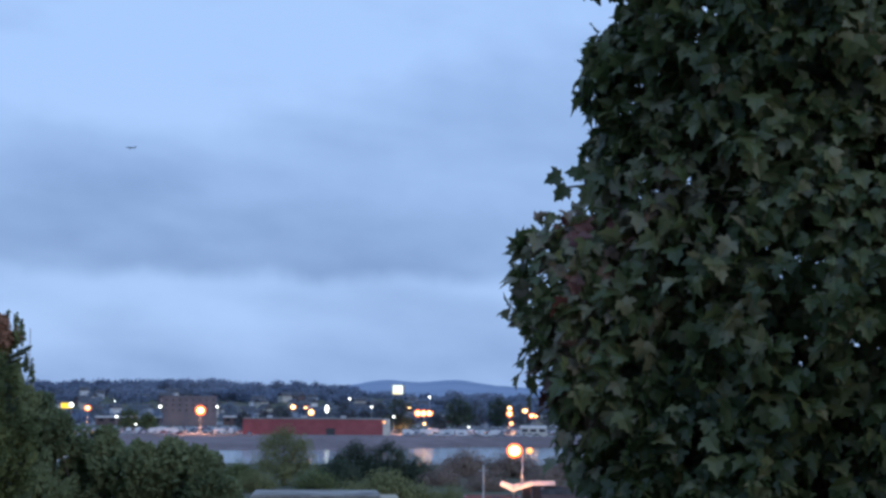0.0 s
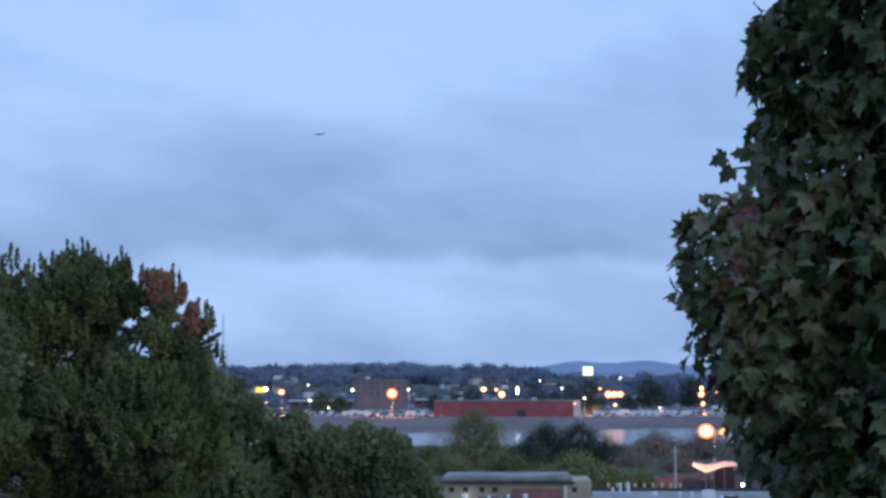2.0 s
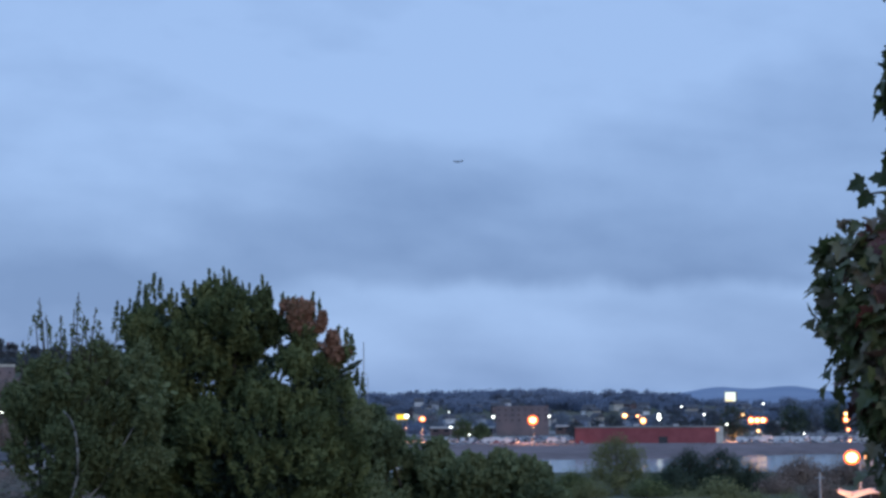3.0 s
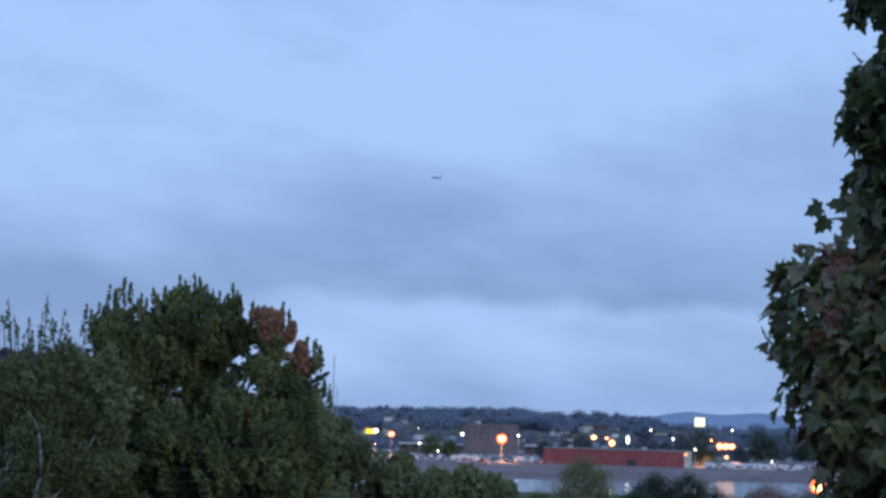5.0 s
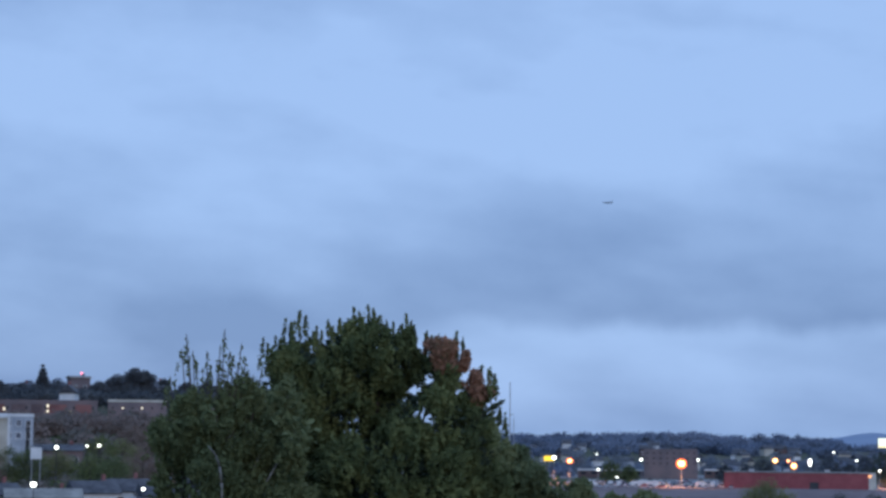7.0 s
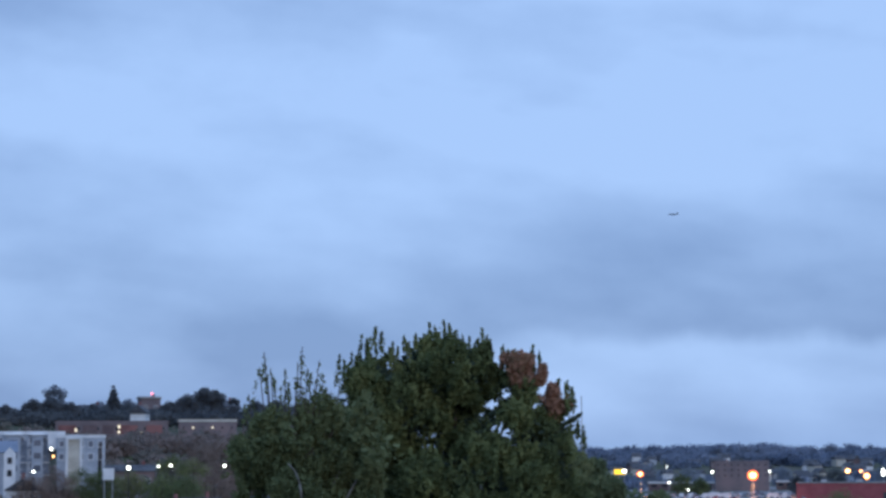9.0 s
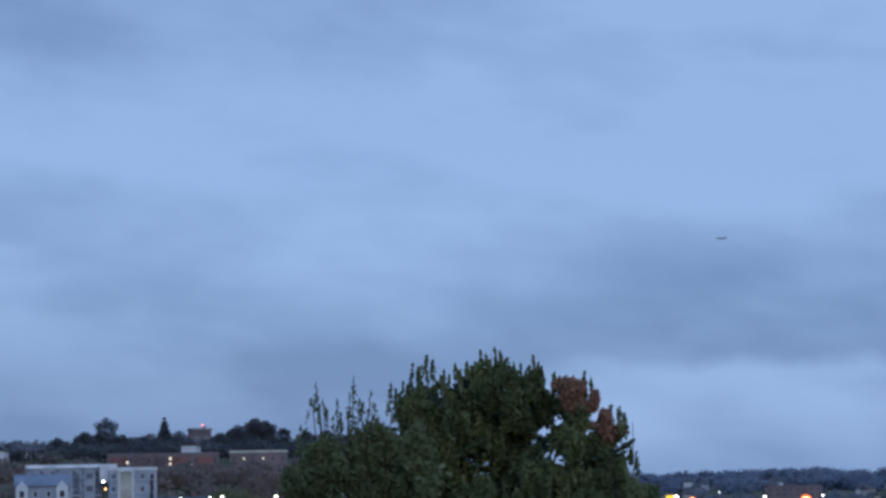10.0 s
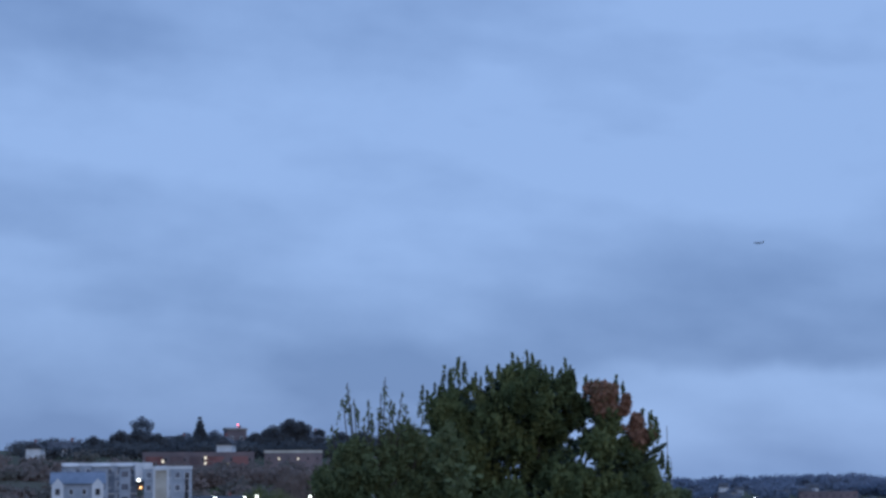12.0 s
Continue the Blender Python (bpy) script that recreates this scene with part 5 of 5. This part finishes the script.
def van(name, label):
    """A box van: white cargo box, cab with windscreen, bumper, wheels with rims."""
    t = thing(name, Matrix(), label, "van", "parked vans")
    part("cargo_box", box(B(), -0.7, 0, 0.55, 4.4, 2.1, 2.2, 0.08), WHITE_PAINT, t)
    cab = box(B(), 2.25, 0, 0.45, 1.5, 1.95, 1.6, 0.06)
    for v in cab.verts:
        if v.co.z > 1.5 and v.co.x > 2.4:
            v.co.x -= 0.6
    part("cab", cab, WHITE_PAINT, t)
    glass = box(B(), 2.72, 0, 1.3, 0.12, 1.7, 0.65)
    for v in glass.verts:
        if v.co.z > 1.6:
            v.co.x -= 0.45
    part("windscreen", glass, GLASS_DARK, t)
    part("bumper", box(B(), 3.0, 0, 0.4, 0.16, 1.9, 0.25, 0.04), DARK_METAL, t)
    part("chassis", box(B(), 0, 0, 0.38, 5.6, 0.9, 0.2), DARK_METAL, t)
    for x in (-1.7, 2.0):
        for y in (-0.9, 0.9):
            w = part("wheel", tube(B(), (x, y - 0.12, 0.38), (x, y + 0.12, 0.38), 0.38, n=12), BLACK_RUBBER, t)
            part("rim", tube(B(), (x, y - 0.13, 0.38), (x, y + 0.13, 0.38), 0.2, n=10), METAL, w)
    return t


truck = van("van", "white box van parked on asphalt")
truck.matrix_world = facing(7.95, 893, ground_at(7.95, 893), 0)
for a, d, turn in ((8.45, 894, 4), (8.95, 896, 178), (9.2, 894, 90), (9.5, 895, 2), (9.95, 897, 90), (10.1, 896, 88), (10.45, 894, 180), (11.3, 895, 3), (11.8, 896, 92), (-0.75, 893, 2), (-0.2, 895, 90), (0.05, 895, 88),
                   (0.5, 896, 181), (1.1, 894, 3), (2.45, 895, 0), (2.75, 897, 90), (8.7, 925, 0), (9.75, 924, 92), (0.8, 926, 3)):
    copy_thing(truck, facing(a, d, ground_at(a, d) + 0.04, turn))
lot = [at(a, d, ground_at(a, d) + 0.03) for d in (880, 920, 980, 1100, 1320) for a in np.arange(-2, 13.1, 0.5)]
k = len(lot) // 5
tagged(raw_ob("pavement", lot, [(i * k + j, i * k + j + 1, (i + 1) * k + j + 1, (i + 1) * k + j) for i in range(4) for j in range(k - 1)], ASPHALT),
       "grey asphalt car park on the far bank", "car park", kind="structure")

# ---- this side of the river: flat-roofed building, tan hall, canopy ----
RZ = 5.0
near = thing("flat_roofed_building", facing(7.2, 200, 0), "red brick building with wide grey flat roof", "building")
NW, ND = 66.0, 47.0
part("wall", box(B(), 0, ND / 2 + 0.2, -1, NW, ND - 0.4, RZ + 0.6), RED_BRICK, near)
roof = part("roof", box(B(), 0, ND / 2 + 0.3, RZ - 0.4, NW - 0.2, ND - 0.8, 0.3), ROOF_GREY, near, "weathered pale grey flat roof")
part("coping", box(B(), 0, ND, RZ - 0.2, NW + 0.6, 0.5, 0.45, 0.05), DARK_TRIM, near)
part("coping", box(B(), 0, 0.2, RZ - 1.1, NW + 0.6, 0.6, 1.05, 0.05), DARK_TRIM, near, "dark blue-grey roof edge")
for i in range(12):
    window(near, -30 + i * 5.4, 0.0, 1.2, 2.2, 1.5)
for i in range(9):
    part("seam", box(B(), -28 + i * 7.0, ND / 2, RZ - 0.1, 0.25, ND - 1.2, 0.05), ROOF_GREY, roof)


def on_roof(az, e):
    """The place on the flat roof that shows in that direction, in the building's own axes."""
    d = (EYE - RZ + 0.1) / -e
    p = near.matrix_world.inverted() @ at(az, d)
    return p.x, p.y


for az, e, h, w in ((4.72, -0.0672, 1.5, 0.3), (5.28, -0.0668, 1.55, 0.3), (5.78, -0.0665, 1.5, 0.5), (8.33, -0.0612, 1.2, 0.3), (8.55, -0.0600, 1.5, 0.3), (8.78, -0.0597, 1.5, 0.35),
                    (9.55, -0.0625, 1.0, 0.6), (10.28, -0.0650, 1.5, 0.3), (10.62, -0.0655, 1.6, 0.3), (11.48, -0.0665, 1.4, 0.3), (4.0, -0.0640, 1.0, 0.6), (5.05, -0.0655, 0.8, 0.8), (6.35, -0.068, 0.5, 0.6)):
    x, y = on_roof(az, e)
    p = near.matrix_world @ Vector((x, y, RZ - 0.1))
    v = thing("roof_vent", pose(p.x, p.y, p.z, 0, 0, -az), "white vent pipe standing on the flat roof", "vent", "roof vents")
    part("pipe", tube(B(), (0, 0, 0), (0, 0, h), w / 2, w / 2, 10), WHITE_PAINT, v)
    part("cap", tube(B(), (0, 0, h), (0, 0, h + 0.12), w * 0.7, w * 0.4, 10), WHITE_PAINT, v)
    part("flashing", tube(B(), (0, 0, 0), (0, 0, 0.15), w * 0.9, w * 0.6, 10), METAL, v)
for az, e, w, h, mat, label in ((4.40, -0.0692, 3.5, 0.75, DARK_METAL, "long dark air duct on the flat roof"), (11.1, -0.0657, 1.6, 0.9, DARK_METAL, "dark rooftop air unit"),
                                (11.1, -0.0640, 1.5, 1.5, WHITE_PAINT, "white rooftop air unit"), (10.75, -0.0662, 0.8, 0.6, DARK_METAL, "small dark rooftop box"),
                                (7.55, -0.0602, 1.4, 0.9, DARK_METAL, "dark rooftop air unit"), (8.62, -0.0615, 2.6, 0.7, GREY_PAINT, "grey rooftop air unit"),
                                (9.5, -0.0637, 1.2, 0.8, GREY_PAINT, "grey rooftop air unit"), (11.75, -0.0640, 1.6, 0.9, DARK_METAL, "dark rooftop air unit"), (6.0, -0.0685, 1.0, 0.4, GREY_PAINT, "low grey roof hatch")):
    x, y = on_roof(az, e)
    p = near.matrix_world @ Vector((x, y, RZ - 0.1))
    v = thing("air_unit", pose(p.x, p.y, p.z, 0, 0, -az), label, "air unit", "rooftop units")
    part("casing", box(B(), 0, 0, 0.12, w, 1.4, h, 0.06), mat, v)
    part("curb", box(B(), 0, 0, 0, w * 0.9, 1.2, 0.12), METAL, v)
    part("fan_guard", tube(B(), (0, 0, h + 0.12), (0, 0, h + 0.2), 0.45, 0.42, 14), METAL, v)

HD = 226
hall = thing("tan_hall", facing(5.55, HD, RZ - 0.1), "tan brick upper storey with grey roof on the flat roof", "building")
HW, HT = 17.0, EYE - 0.0522 * HD - RZ + 0.1
part("wall", box(B(), 0, 6, 0, HW, 12, HT), TAN_BRICK, hall)
part("roof", box(B(), -1.2, 6, HT, HW - 2.0, 13, 0.5, 0.18), ROOF_GREY, hall, "pale grey shallow roof")
part("fascia", box(B(), -1.2, -0.25, HT - 0.3, HW - 1.6, 0.3, 0.3), DARK_TRIM, hall)
part("brick_bay", box(B(), 2.4, -0.12, 0, 5.8, 0.4, HT * 0.62, 0.03), RED_BRICK, hall, "red brick lower bay")
part("downpipe", tube(B(), (5.5, -0.25, 0), (5.5, -0.25, HT - 0.5), 0.26, n=8), CREAM, hall)
for x in (-7.6, -6.0, -4.1, -2.6, 6.6):
    part("window", box(B(), x, -0.02, HT - 1.25, 0.6, 0.12, 0.55, 0.02), GLASS_DARK, hall)
wl = part("wall_lamp", ball(B(), -6.0, -0.35, HT - 1.75, 0.22, 0.15, 0.2), WHITE_LIGHT, hall, "white glowing wall lamp")
duct = thing("air_duct", facing(4.9, 221, RZ - 0.1), "long dark air duct on the flat roof", "air unit", "rooftop units")
part("casing", box(B(), 0, 0, 0.1, 3.9, 1.0, 0.65, 0.1), DARK_METAL, duct)
for x in (-1.5, 1.5):
    part("foot", box(B(), x, 0, 0, 0.3, 0.8, 0.1), METAL, duct)
for i in range(9):
    az = 8.2 + i * 0.26
    d = 262
    z = EYE - 0.0535 * d
    post = thing("marker_post", facing(az, d, 0), "grey post with yellow top along a yard", "post", "yellow-topped posts")
    part("pole", tube(B(), (0, 0, 0), (0, 0, z), 0.09, n=8), METAL, post)
    cap = box(B(), 0, 0, z - 0.45, 0.5, 0.2, 0.55)
    for v in cap.verts:
        if v.co.z < z - 0.2:
            v.co.x *= 0.45
    part("cap", cap, YELLOW_PAINT, post, "pale yellow tapered top")

canopy = thing("canopy", facing(11.5, 305, 0), "white folded canopy roof on posts", "canopy")
CZ = EYE - 0.0436 * 305
bm = B()
vs = [bm.verts.new(p) for p in ((-4.6, -3, CZ - 0.1), (-2.6, -4, CZ - 1.1), (0.2, -4, CZ - 0.15), (4.0, -4, CZ + 0.0), (4.0, 6, CZ + 0.3), (0.2, 6, CZ + 0.25), (-2.6, 6, CZ - 0.3), (-4.6, 6, CZ + 0.2))]
for f in ((0, 1, 6, 7), (1, 2, 5, 6), (2, 3, 4, 5)):
    bm.faces.new([vs[i] for i in f])
bmesh.ops.solidify(bm, geom=bm.faces[:], thickness=0.14)
part("roof", bm, PINK_WHITE, canopy, "white folded sheet roof")
for x in (-2.5, 0.3, 3.6):
    part("post", tube(B(), (x, 0, 0), (x, 0, CZ - 0.5), 0.14, n=8), METAL, canopy)
part("back_wall", box(B(), 2.0, 7, 0, 6.5, 0.3, CZ - 0.6), BROWN_BRICK, canopy)
block("low_shed", 13.0, 300, 12, 10, 0, 5.0, BROWN_BRICK, "low brown shed beside a canopy", 1, 3, parapet=ROOF_DARK)
block("low_shed", 10.4, 320, 9, 8, 0, 2.7, BROWN_BRICK, "low brown shed behind a yard", 1, 4, parapet=BROWN_BRICK)

# ---- aircraft ----
p = at(-0.3, 4000, EYE + 0.1262 * 4000)
plane = thing("airplane", pose(p.x, p.y, p.z, 0, 2, 0), "small dark jet airplane in level flight", "airplane")
bm = B()
bmesh.ops.create_uvsphere(bm, u_segments=14, v_segments=12, radius=1, matrix=Matrix.Diagonal((10.5, 1.35, 1.35, 1)))
part("fuselage", bm, PLANE_GREY, plane, smooth=True)


def wing(root, tip, y, c0, c1, z0, z1, t=0.25):
    bm = B()
    a = [(root - c0 / 2, 0, z0), (root + c0 / 2, 0, z0), (tip + c1 / 2, y, z1), (tip - c1 / 2, y, z1)]
    vs = [bm.verts.new(q) for q in a]
    bm.faces.new(vs)
    bmesh.ops.solidify(bm, geom=bm.faces[:], thickness=t)
    return bm


for s in (-1, 1):
    part("wing", wing(0.5, 3.5, 10 * s, 4.2, 1.4, -0.6, 0.2), PLANE_GREY, plane)
    part("tailplane", wing(8.8, 10.2, 3.8 * s, 2.2, 1.0, 0.6, 0.8, 0.15), PLANE_GREY, plane)
    part("engine", tube(B(), (-1.6, 3.4 * s, -1.3), (1.2, 3.4 * s, -1.2), 0.7, 0.5, 12), PLANE_GREY, plane)
bm = B()
vs = [bm.verts.new(q) for q in ((7.2, 0.12, 0.8), (10.2, 0.12, 0.5), (11.2, 0.12, 4.2), (9.6, 0.12, 4.2))]
bm.faces.new(vs)
bmesh.ops.solidify(bm, geom=bm.faces[:], thickness=0.24)
part("tail_fin", bm, PLANE_GREY, plane)
